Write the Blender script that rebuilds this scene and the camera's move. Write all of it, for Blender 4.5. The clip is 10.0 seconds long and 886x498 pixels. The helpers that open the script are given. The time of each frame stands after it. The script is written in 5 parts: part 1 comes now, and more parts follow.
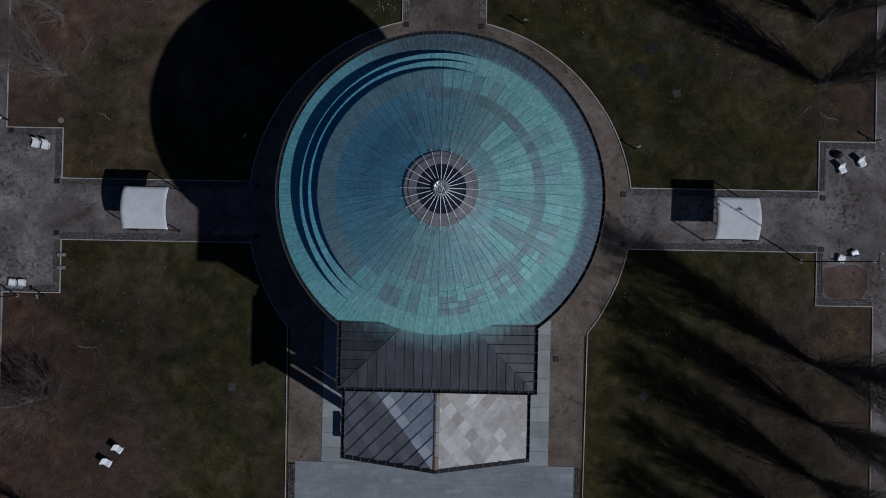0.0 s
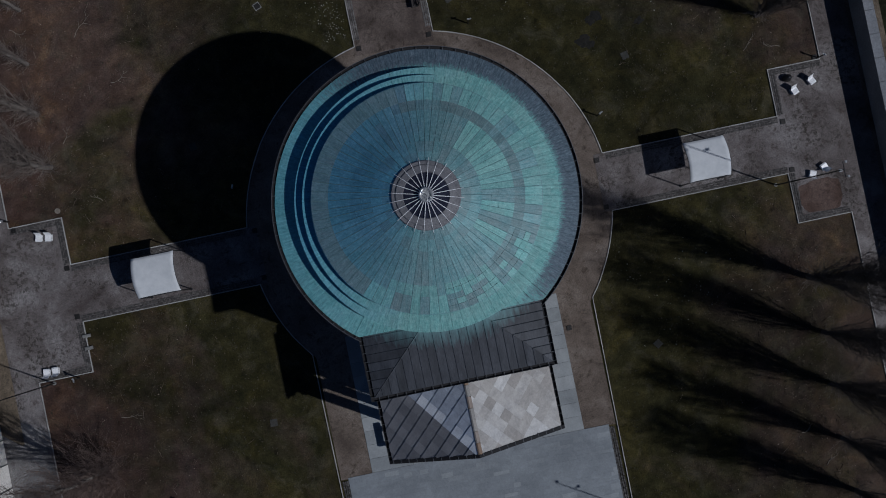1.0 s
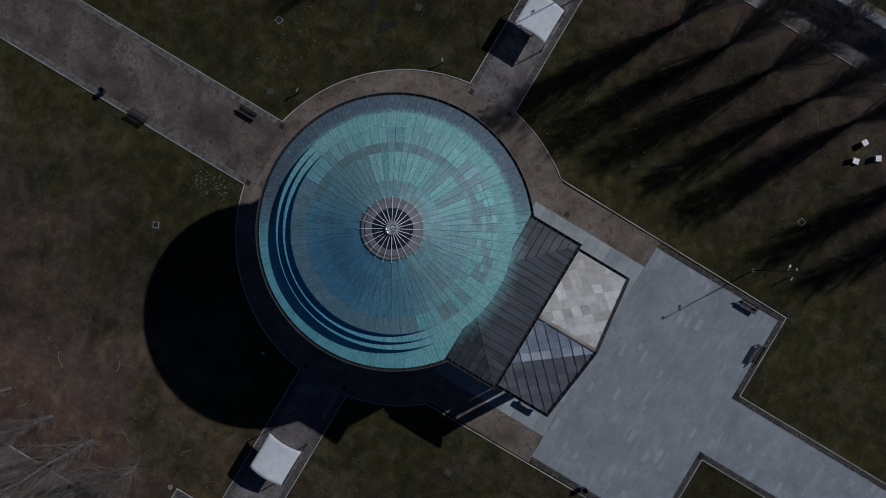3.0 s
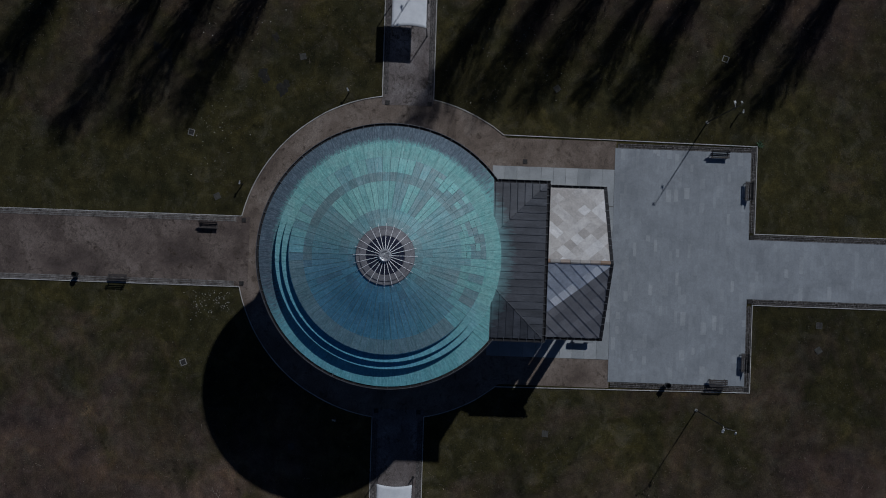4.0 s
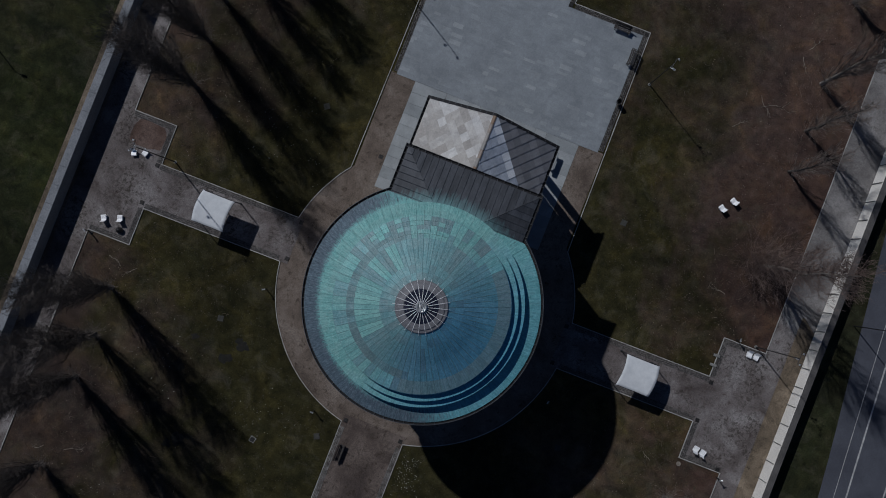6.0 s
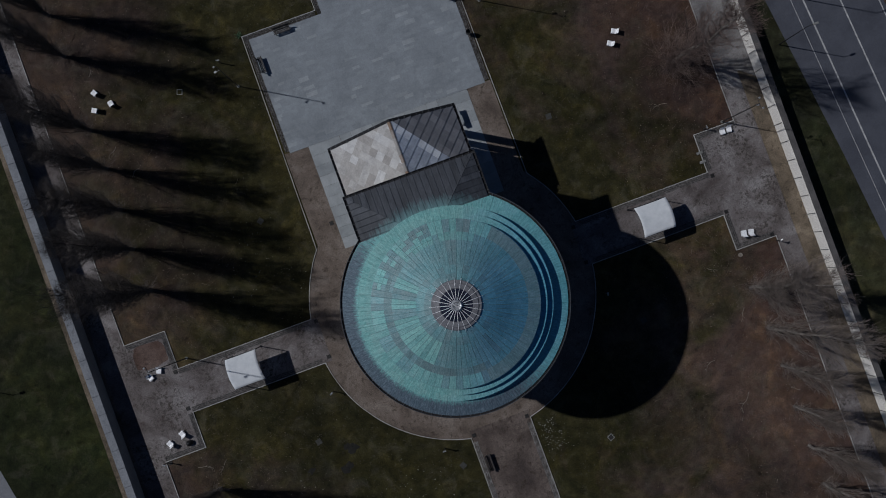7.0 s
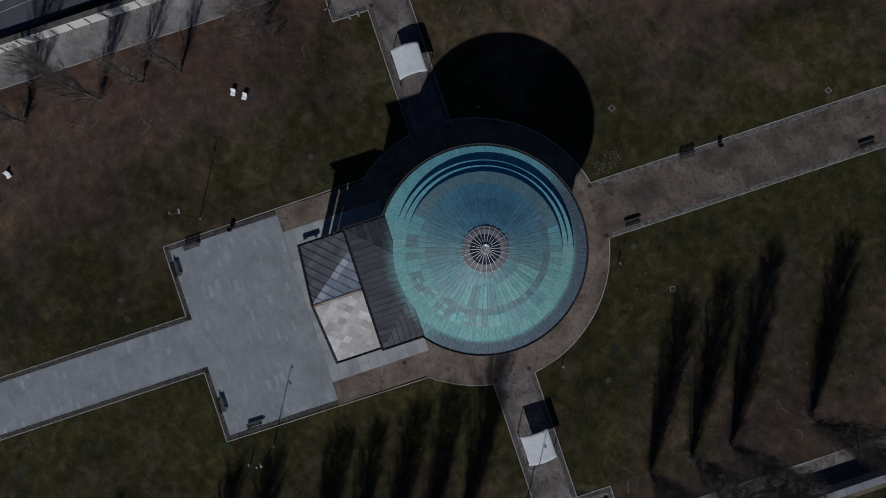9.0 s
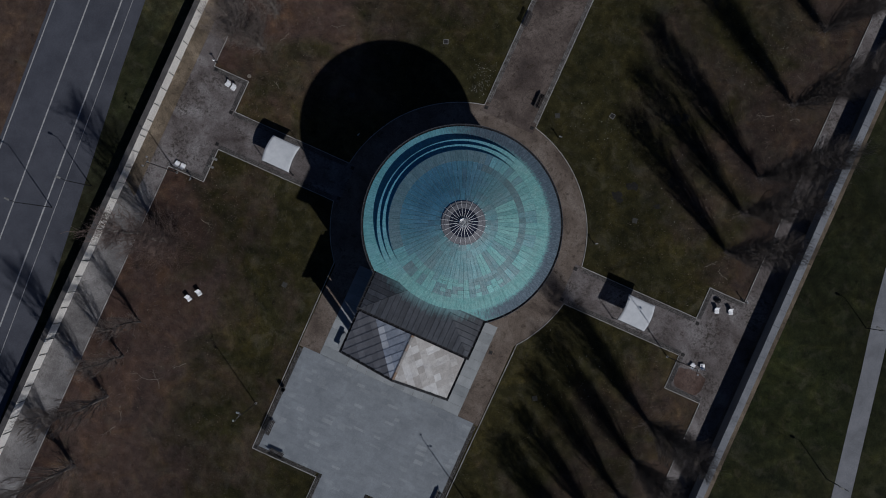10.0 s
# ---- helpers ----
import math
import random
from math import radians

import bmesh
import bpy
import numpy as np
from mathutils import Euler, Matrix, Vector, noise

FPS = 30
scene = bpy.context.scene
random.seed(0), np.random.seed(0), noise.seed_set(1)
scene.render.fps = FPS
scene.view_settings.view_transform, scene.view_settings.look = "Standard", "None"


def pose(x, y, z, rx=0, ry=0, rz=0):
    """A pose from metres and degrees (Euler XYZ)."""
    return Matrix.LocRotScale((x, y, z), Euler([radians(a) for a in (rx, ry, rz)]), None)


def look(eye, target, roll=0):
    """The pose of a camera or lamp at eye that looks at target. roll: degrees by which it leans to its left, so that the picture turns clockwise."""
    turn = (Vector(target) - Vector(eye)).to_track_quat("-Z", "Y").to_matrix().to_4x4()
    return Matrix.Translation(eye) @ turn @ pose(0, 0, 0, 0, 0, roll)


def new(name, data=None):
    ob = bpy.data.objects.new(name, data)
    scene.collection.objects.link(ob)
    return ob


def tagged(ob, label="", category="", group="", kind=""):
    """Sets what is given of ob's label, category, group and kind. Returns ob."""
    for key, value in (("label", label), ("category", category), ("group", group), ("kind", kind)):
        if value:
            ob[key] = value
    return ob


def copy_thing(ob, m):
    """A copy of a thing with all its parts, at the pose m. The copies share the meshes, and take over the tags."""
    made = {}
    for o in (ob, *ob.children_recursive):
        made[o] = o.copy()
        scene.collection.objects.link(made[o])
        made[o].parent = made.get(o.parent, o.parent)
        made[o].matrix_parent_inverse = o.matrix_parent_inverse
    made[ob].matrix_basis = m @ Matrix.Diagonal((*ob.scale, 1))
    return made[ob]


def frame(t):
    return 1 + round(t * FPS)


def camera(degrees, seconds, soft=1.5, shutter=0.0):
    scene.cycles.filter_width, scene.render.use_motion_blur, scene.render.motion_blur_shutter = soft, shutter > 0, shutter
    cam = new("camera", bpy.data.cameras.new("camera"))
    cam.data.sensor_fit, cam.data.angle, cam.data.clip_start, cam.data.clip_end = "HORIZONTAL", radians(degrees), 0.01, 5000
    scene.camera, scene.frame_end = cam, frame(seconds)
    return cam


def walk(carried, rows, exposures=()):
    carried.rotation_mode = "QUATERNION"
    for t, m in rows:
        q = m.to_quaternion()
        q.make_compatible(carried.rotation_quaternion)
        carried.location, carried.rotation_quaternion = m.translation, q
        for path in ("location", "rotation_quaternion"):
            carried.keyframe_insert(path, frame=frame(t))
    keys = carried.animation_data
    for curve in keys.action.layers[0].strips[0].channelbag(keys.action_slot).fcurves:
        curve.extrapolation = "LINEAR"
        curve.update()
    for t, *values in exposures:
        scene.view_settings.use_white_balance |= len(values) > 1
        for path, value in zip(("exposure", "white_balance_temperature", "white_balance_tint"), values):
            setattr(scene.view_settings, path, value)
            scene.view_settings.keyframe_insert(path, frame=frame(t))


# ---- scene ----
cam = camera(48.0, 10.0, soft=1.0)

EXPOSURE = -1.06
PATH = [
    (0.0, -0.032, -3.221, 61.682, 1.261),
    (0.5, -0.024, -3.210, 63.149, -3.671),
    (1.0, -0.056, -3.176, 64.672, -11.633),
    (1.5, -0.151, -3.177, 66.141, -20.221),
    (2.0, -0.185, -3.136, 67.622, -31.419),
    (2.5, -0.193, -3.038, 69.137, -44.992),
    (4.0, -0.233, -2.983, 73.323, -87.939),
    (4.5, -0.166, -3.003, 74.816, -103.700),
    (5.0, -0.128, -2.950, 76.343, -121.018),
    (5.5, -0.037, -2.964, 77.779, -139.407),
    (7.0, 0.124, -3.060, 82.546, -200.077),
    (7.5, 0.177, -3.187, 83.920, -221.551),
    (8.0, 0.186, -3.300, 85.276, -243.329),
    (8.5, 0.037, -3.369, 86.860, -265.412),
    (9.0, -0.189, -3.425, 88.363, -288.324),
    (9.5, -0.378, -3.401, 90.046, -312.120),
    (10.0, -0.497, -3.416, 92.292, -335.659),
]
walk(cam, [(t, pose(x, y, z, 0, 0, a) @ pose(0, 0, 0, 0.725, -0.255)) for t, x, y, z, a in PATH],
     exposures=[(0, EXPOSURE - 0.06, 5400, 11), (4.5, EXPOSURE, 5450, 10), (10, EXPOSURE + 0.04, 5620, 11)])

# ---- light and exposure ----
SUN_AZ = math.atan2(0.859, -0.512)      # from +y towards +x
SUN_EL = radians(49.0)
world = bpy.data.worlds.new("sky_world")
scene.world = world
world.use_nodes = True
wn = world.node_tree
wn.nodes.clear()
sky = wn.nodes.new("ShaderNodeTexSky")
sky.sky_type = 'NISHITA'
sky.sun_disc = False
sky.sun_elevation = SUN_EL
sky.sun_rotation = SUN_AZ
sky.air_density, sky.dust_density, sky.ozone_density = 0.72, 0.05, 6.0
bg = wn.nodes.new("ShaderNodeBackground")
bg.inputs["Strength"].default_value = 0.05
wo = wn.nodes.new("ShaderNodeOutputWorld")
wn.links.new(sky.outputs[0], bg.inputs[0])
wn.links.new(bg.outputs[0], wo.inputs[0])

sun_data = bpy.data.lights.new("sun", 'SUN')
sun_data.energy = 5.0
sun_data.angle = radians(0.8)
sun_data.color = (1.0, 0.915, 0.80)
sun = new("sun", sun_data)
sun_dir = Vector((math.sin(SUN_AZ) * math.cos(SUN_EL), math.cos(SUN_AZ) * math.cos(SUN_EL), math.sin(SUN_EL)))
sun.matrix_world = look(sun_dir * 150, (0, 0, 0))


# ---- materials ----
def nodes_of(name):
    m = bpy.data.materials.new(name)
    m.use_nodes = True
    nt = m.node_tree
    return m, nt, nt.nodes["Principled BSDF"]


def coords(nt, obj=False):
    if obj:
        return nt.nodes.new("ShaderNodeTexCoord").outputs["Object"]
    return nt.nodes.new("ShaderNodeNewGeometry").outputs["Position"]


def noise_tex(nt, vec, scale, detail=6.0, rough=0.6, dist=0.0):
    n = nt.nodes.new("ShaderNodeTexNoise")
    n.inputs["Scale"].default_value = scale
    n.inputs["Detail"].default_value = detail
    n.inputs["Roughness"].default_value = rough
    n.inputs["Distortion"].default_value = dist
    nt.links.new(vec, n.inputs["Vector"])
    return n.outputs["Fac"]


def ramp(nt, fac, stops):
    r = nt.nodes.new("ShaderNodeValToRGB")
    els = r.color_ramp.elements
    while len(els) < len(stops):
        els.new(0.5)
    for e, (p, c) in zip(els, stops):
        e.position = p
        e.color = (*c, 1.0) if len(c) == 3 else c
    nt.links.new(fac, r.inputs[0])
    return r.outputs[0]


def mix(nt, fac, a, b, mode='MIX'):
    n = nt.nodes.new("ShaderNodeMix")
    n.data_type = 'RGBA'
    n.blend_type = mode
    for sock, v in ((n.inputs[0], fac), (n.inputs[6], a), (n.inputs[7], b)):
        if isinstance(v, (int, float)):
            sock.default_value = v
        elif isinstance(v, tuple):
            sock.default_value = (*v, 1.0)
        else:
            nt.links.new(v, sock)
    return n.outputs[2]


def math_node(nt, op, a, b=0.0):
    n = nt.nodes.new("ShaderNodeMath")
    n.operation = op
    for sock, v in ((n.inputs[0], a), (n.inputs[1], b)):
        if isinstance(v, (int, float)):
            sock.default_value = v
        else:
            nt.links.new(v, sock)
    return n.outputs[0]


def bump(nt, bsdf, height, strength=0.4, distance=0.02):
    b = nt.nodes.new("ShaderNodeBump")
    b.inputs["Strength"].default_value = strength
    b.inputs["Distance"].default_value = distance
    nt.links.new(height, b.inputs["Height"])
    nt.links.new(b.outputs[0], bsdf.inputs["Normal"])


def surface(name, dark, light, scale=3.0, fine=40.0, rough=0.85, metal=0.0, relief=0.3, random_tint=0.0, obj=False, stretch=None, grit=1.0):
    """A two-scale mottled surface: dark to light by broad noise, grain by fine noise."""
    m, nt, b = nodes_of(name)
    v = coords(nt, obj)
    if stretch:
        mp = nt.nodes.new("ShaderNodeMapping")
        mp.inputs["Scale"].default_value = stretch
        nt.links.new(v, mp.inputs[0])
        v = mp.outputs[0]
    broad = noise_tex(nt, v, scale)
    col = ramp(nt, broad, [(0.3, dark), (0.7, light)])
    grain = noise_tex(nt, v, fine, 4.0, 0.7)
    gcol = ramp(nt, grain, [(0.25, (1 - 0.38 * grit,) * 3), (0.75, (1 + 0.3 * grit,) * 3)])
    col = mix(nt, 1.0, col, gcol, 'MULTIPLY')
    if random_tint:
        oi = nt.nodes.new("ShaderNodeObjectInfo")
        rc = ramp(nt, oi.outputs["Random"], [(0.0, (1 - random_tint,) * 3), (1.0, (1 + random_tint,) * 3)])
        col = mix(nt, 1.0, col, rc, 'MULTIPLY')
    nt.links.new(col, b.inputs["Base Color"])
    b.inputs["Roughness"].default_value = rough
    b.inputs["Metallic"].default_value = metal
    bump(nt, b, grain, relief, 0.015)
    return m


# ---- mesh helpers ----
def mesh_of(name, bm, mats):
    me = bpy.data.meshes.new(name)
    bm.normal_update()
    bm.to_mesh(me)
    bm.free()
    for m in (mats if isinstance(mats, (list, tuple)) else [mats]):
        me.materials.append(m)
    return me


def part(name, bm, material, parent, label=""):
    ob = new(name, mesh_of(name, bm, material))
    ob.parent = parent
    return tagged(ob, label)


def thing(name, label, category, at=(0, 0, 0), rz=0.0, group=""):
    ob = new(name)
    ob.matrix_basis = pose(*at, 0, 0, rz)
    return tagged(ob, label, category, group)


def single(name, bm, material, label, category="", kind="", group=""):
    ob = new(name, mesh_of(name, bm, material))
    return tagged(ob, label, category, group, kind)


def box(bm, x0, x1, y0, y1, z0, z1, bevel=0.0, m=None):
    r = bmesh.ops.create_cube(bm, size=1.0)
    vs = r["verts"]
    mat = Matrix.Translation(((x0 + x1) / 2, (y0 + y1) / 2, (z0 + z1) / 2)) @ Matrix.Diagonal((x1 - x0, y1 - y0, z1 - z0, 1))
    bmesh.ops.transform(bm, matrix=(m @ mat) if m else mat, verts=vs)
    if bevel:
        es = list({e for v in vs for e in v.link_edges})
        bmesh.ops.bevel(bm, geom=es, offset=bevel, segments=1, affect='EDGES')
    return bm


def tube(bm, p, q, r0, r1=None, n=8, caps=True):
    """A tapered round bar from p to q."""
    p, q = Vector(p), Vector(q)
    r1 = r0 if r1 is None else r1
    d = (q - p)
    rot = d.to_track_quat('Z', 'Y').to_matrix()
    a = [bm.verts.new(p + rot @ Vector((r0 * math.cos(2 * math.pi * k / n), r0 * math.sin(2 * math.pi * k / n), 0))) for k in range(n)]
    b = [bm.verts.new(q + rot @ Vector((r1 * math.cos(2 * math.pi * k / n), r1 * math.sin(2 * math.pi * k / n), 0))) for k in range(n)]
    for k in range(n):
        bm.faces.new((a[k], a[(k + 1) % n], b[(k + 1) % n], b[k]))
    if caps:
        bm.faces.new(a[::-1])
        bm.faces.new(b)
    return bm


def slab(bm, outline, z0, z1):
    """A flat prism over an outline of (x, y) points, counter-clockwise."""
    lo = [bm.verts.new((x, y, z0)) for x, y in outline]
    hi = [bm.verts.new((x, y, z1)) for x, y in outline]
    n = len(outline)
    bm.faces.new(hi)
    bm.faces.new(lo[::-1])
    for k in range(n):
        bm.faces.new((lo[k], lo[(k + 1) % n], hi[(k + 1) % n], hi[k]))
    return bm


def revolve(bm, profile, a0=0.0, a1=2 * math.pi, n=144):
    """Sweeps (r, z) points about the z axis."""
    closed = abs(a1 - a0 - 2 * math.pi) < 1e-6
    steps = n if closed else n + 1
    rings = []
    for r, z in profile:
        rings.append([bm.verts.new((r * math.cos(a0 + (a1 - a0) * k / n), r * math.sin(a0 + (a1 - a0) * k / n), z)) for k in range(steps)])
    for i in range(len(profile) - 1):
        for k in range(n):
            k2 = (k + 1) % n if closed else k + 1
            bm.faces.new((rings[i][k], rings[i][k2], rings[i + 1][k2], rings[i + 1][k]))
    return bm


def strip(bm, line, left, right, z0, z1):
    """A bar of constant section along a polyline of (x, y), mitred: left and right are offsets from the line."""
    n = len(line)
    pts = [Vector(p) for p in line]
    L, R = [], []
    for i in range(n):
        d0 = (pts[i] - pts[i - 1]).normalized() if i else (pts[1] - pts[0]).normalized()
        d1 = (pts[i + 1] - pts[i]).normalized() if i < n - 1 else d0
        nrm = Vector((-(d0 + d1).y, (d0 + d1).x)).normalized()
        k = 1 / max(0.5, nrm.dot(Vector((-d0.y, d0.x))))
        L.append(pts[i] + nrm * left * k)
        R.append(pts[i] - nrm * right * k)
    rows = []
    for i in range(n):
        rows.append([bm.verts.new((L[i].x, L[i].y, z0)), bm.verts.new((L[i].x, L[i].y, z1)), bm.verts.new((R[i].x, R[i].y, z1)), bm.verts.new((R[i].x, R[i].y, z0))])
    for i in range(n - 1):
        a, b = rows[i], rows[i + 1]
        for k in range(3):
            bm.faces.new((a[k], a[k + 1], b[k + 1], b[k]))
    bm.faces.new(rows[0][::-1])
    bm.faces.new(rows[-1])
    return bm


def arc(r, a0, a1, n):
    return [(r * math.cos(radians(a0 + (a1 - a0) * k / n)), r * math.sin(radians(a0 + (a1 - a0) * k / n))) for k in range(n + 1)]


def ground_material():
    """Winter lawn: mossy green in the open, leaf litter and bare soil towards the tree rows, worn patches."""
    m, nt, b = nodes_of("winter_lawn")
    v = coords(nt)
    n1 = noise_tex(nt, v, 0.13, 6.0, 0.65, 0.6)
    n2 = noise_tex(nt, v, 1.1, 6.0, 0.65, 0.3)
    n3 = noise_tex(nt, v, 9.0, 5.0, 0.75)
    green = ramp(nt, n2, [(0.22, (0.0118, 0.0110, 0.0048)), (0.5, (0.0270, 0.0250, 0.0104)), (0.80, (0.0530, 0.0490, 0.0205))])
    sep = nt.nodes.new("ShaderNodeSeparateXYZ")
    nt.links.new(v, sep.inputs[0])
    soil_w = ramp(nt, n2, [(0.22, (0.032, 0.0220, 0.0172)), (0.52, (0.060, 0.0425, 0.034)), (0.80, (0.096, 0.0715, 0.0588))])
    soil_e = ramp(nt, n2, [(0.22, (0.024, 0.0172, 0.0138)), (0.52, (0.0455, 0.0335, 0.0268)), (0.80, (0.080, 0.061, 0.049))])
    ew = nt.nodes.new("ShaderNodeClamp")
    nt.links.new(math_node(nt, 'ADD', math_node(nt, 'MULTIPLY', sep.outputs[0], 0.12), 0.5), ew.inputs[0])
    soil = mix(nt, ew.outputs[0], soil_w, soil_e)
    ax = math_node(nt, 'ABSOLUTE', sep.outputs[0])
    lit = math_node(nt, 'MULTIPLY', math_node(nt, 'SUBTRACT', ax, 13.0), 0.085)
    lit = math_node(nt, 'ADD', lit, math_node(nt, 'MULTIPLY', math_node(nt, 'SUBTRACT', n1, 0.47), 4.5))
    back = math_node(nt, 'MULTIPLY', math_node(nt, 'SUBTRACT', sep.outputs[1], 8.0), 0.05)
    lit = math_node(nt, 'ADD', lit, math_node(nt, 'MINIMUM', math_node(nt, 'MAXIMUM', back, 0.0), 0.45))
    south = math_node(nt, 'MULTIPLY', math_node(nt, 'SUBTRACT', -19.0, sep.outputs[1]), 0.05)
    lit = math_node(nt, 'ADD', lit, math_node(nt, 'MINIMUM', math_node(nt, 'MAXIMUM', south, 0.0), 0.5))
    # greener beside the trodden side arms
    near = math_node(nt, 'MULTIPLY', math_node(nt, 'SUBTRACT', 8.0, math_node(nt, 'ABSOLUTE', math_node(nt, 'ADD', sep.outputs[1], 0.4))), 0.18)
    lit = math_node(nt, 'SUBTRACT', lit, math_node(nt, 'MULTIPLY', math_node(nt, 'MINIMUM', math_node(nt, 'MAXIMUM', near, 0.0), 1.0), 0.85))
    lit = math_node(nt, 'SUBTRACT', lit, math_node(nt, 'MULTIPLY', ew.outputs[0], 0.36))
    # grass beyond the walls is greener
    out = math_node(nt, 'LESS_THAN', ax, 30.4)
    lit = math_node(nt, 'MULTIPLY', lit, math_node(nt, 'ADD', math_node(nt, 'MULTIPLY', out, 0.9), 0.1))
    # bare earth on the far side of the road
    lit = math_node(nt, 'ADD', lit, math_node(nt, 'LESS_THAN', math_node(nt, 'ADD', sep.outputs[0], math_node(nt, 'MULTIPLY', sep.outputs[1], 0.072)), -42.6))
    cl = nt.nodes.new("ShaderNodeClamp")
    nt.links.new(lit, cl.inputs[0])
    verge_side = math_node(nt, 'GREATER_THAN', ax, 30.4)
    green = mix(nt, verge_side, green, mix(nt, 1.0, green, (0.72, 0.98, 0.95), 'MULTIPLY'))
    col = mix(nt, cl.outputs[0], green, soil)
    pale = ramp(nt, noise_tex(nt, v, 0.55, 8.0, 0.7, 0.8), [(0.52, (0, 0, 0)), (0.72, (1, 1, 1))])
    col = mix(nt, math_node(nt, 'MULTIPLY', pale, 0.45), col, (0.085, 0.078, 0.055))
    big = noise_tex(nt, v, 0.06, 4.0, 0.6, 1.0)
    col = mix(nt, 1.0, col, ramp(nt, big, [(0.32, (0.62, 0.62, 0.64)), (0.5, (1.0, 1.0, 1.0)), (0.7, (1.5, 1.45, 1.4))]), 'MULTIPLY')
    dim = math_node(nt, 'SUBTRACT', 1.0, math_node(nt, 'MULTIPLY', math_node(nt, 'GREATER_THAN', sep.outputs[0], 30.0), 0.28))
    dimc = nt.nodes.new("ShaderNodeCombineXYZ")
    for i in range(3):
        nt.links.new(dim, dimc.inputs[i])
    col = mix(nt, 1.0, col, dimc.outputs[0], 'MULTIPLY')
    # moss and dead-grass patches a few paces across
    patch = noise_tex(nt, v, 0.38, 7.0, 0.62, 0.9)
    col = mix(nt, 1.0, col, ramp(nt, patch, [(0.32, (0.66, 0.71, 0.80)), (0.47, (0.96, 0.97, 1.0)), (0.56, (1.05, 1.03, 0.99)), (0.70, (1.50, 1.40, 1.15))]), 'MULTIPLY')
    # redder leaf mould under the tree rows
    under = nt.nodes.new("ShaderNodeClamp")
    nt.links.new(math_node(nt, 'ADD', math_node(nt, 'MULTIPLY', math_node(nt, 'SUBTRACT', ax, 18.5), 0.12), math_node(nt, 'MULTIPLY', math_node(nt, 'SUBTRACT', n1, 0.5), 3.0)), under.inputs[0])
    col = mix(nt, math_node(nt, 'MULTIPLY', math_node(nt, 'MULTIPLY', under.outputs[0], out), math_node(nt, 'SUBTRACT', 1.0, math_node(nt, 'MULTIPLY', ew.outputs[0], 0.7))), col, mix(nt, 1.0, col, (1.09, 0.985, 0.98), 'MULTIPLY'))
    grain = ramp(nt, n3, [(0.25, (0.50, 0.50, 0.50)), (0.5, (0.97, 0.97, 0.97)), (0.78, (1.6, 1.56, 1.5))])
    col = mix(nt, 1.0, col, grain, 'MULTIPLY')
    # dead blades and leaf crumbs
    n4 = noise_tex(nt, v, 30.0, 3.0, 0.8)
    col = mix(nt, 1.0, col, ramp(nt, n4, [(0.30, (0.62, 0.62, 0.62)), (0.5, (0.97, 0.97, 0.97)), (0.70, (1.45, 1.42, 1.38))]), 'MULTIPLY')
    spots = nt.nodes.new("ShaderNodeTexVoronoi")
    spots.inputs["Scale"].default_value = 0.9
    nt.links.new(v, spots.inputs["Vector"])
    sp = ramp(nt, math_node(nt, 'ADD', spots.outputs["Distance"], math_node(nt, 'MULTIPLY', n2, 0.5)), [(0.24, (0.55, 0.55, 0.55)), (0.42, (1, 1, 1))])
    col = mix(nt, 1.0, col, sp, 'MULTIPLY')
    nt.links.new(col, b.inputs["Base Color"])
    b.inputs["Roughness"].default_value = 1.0
    b.inputs["Specular IOR Level"].default_value = 0.1
    bump(nt, b, n3, 0.7, 0.06)
    return m


def gravel_material(name, dark, mid, light, stain, patch=0.35, speck=0.3):
    """Trodden gravel with moss stains, pale wear and grit."""
    m, nt, b = nodes_of(name)
    v = coords(nt)
    base = ramp(nt, noise_tex(nt, v, 0.35, 6.0, 0.62, 0.5), [(0.3, dark), (0.5, mid), (0.7, light)])
    st = ramp(nt, noise_tex(nt, v, 1.9, 8.0, 0.75, 0.6), [(0.54, (0, 0, 0)), (0.66, (1, 1, 1))])
    col = mix(nt, math_node(nt, 'MULTIPLY', st, patch * 2), base, stain)
    # crisp moss specks gathered in drifts
    drift = ramp(nt, noise_tex(nt, v, 0.33, 4.0, 0.6, 0.5), [(0.45, (0, 0, 0)), (0.60, (1, 1, 1))])
    dots = ramp(nt, noise_tex(nt, v, 3.6, 8.0, 0.78, 0.3), [(0.51, (0, 0, 0)), (0.55, (1, 1, 1))])
    col = mix(nt, math_node(nt, 'MULTIPLY', math_node(nt, 'MULTIPLY', drift, dots), speck), col, (0.024, 0.021, 0.015))
    g = noise_tex(nt, v, 16.0, 5.0, 0.85)
    col = mix(nt, 1.0, col, ramp(nt, g, [(0.28, (0.38, 0.38, 0.38)), (0.5, (1.0, 1.0, 1.0)), (0.72, (1.72, 1.70, 1.66))]), 'MULTIPLY')
    nt.links.new(col, b.inputs["Base Color"])
    b.inputs["Roughness"].default_value = 0.95
    b.inputs["Specular IOR Level"].default_value = 0.2
    bump(nt, b, g, 0.6, 0.03)
    return m


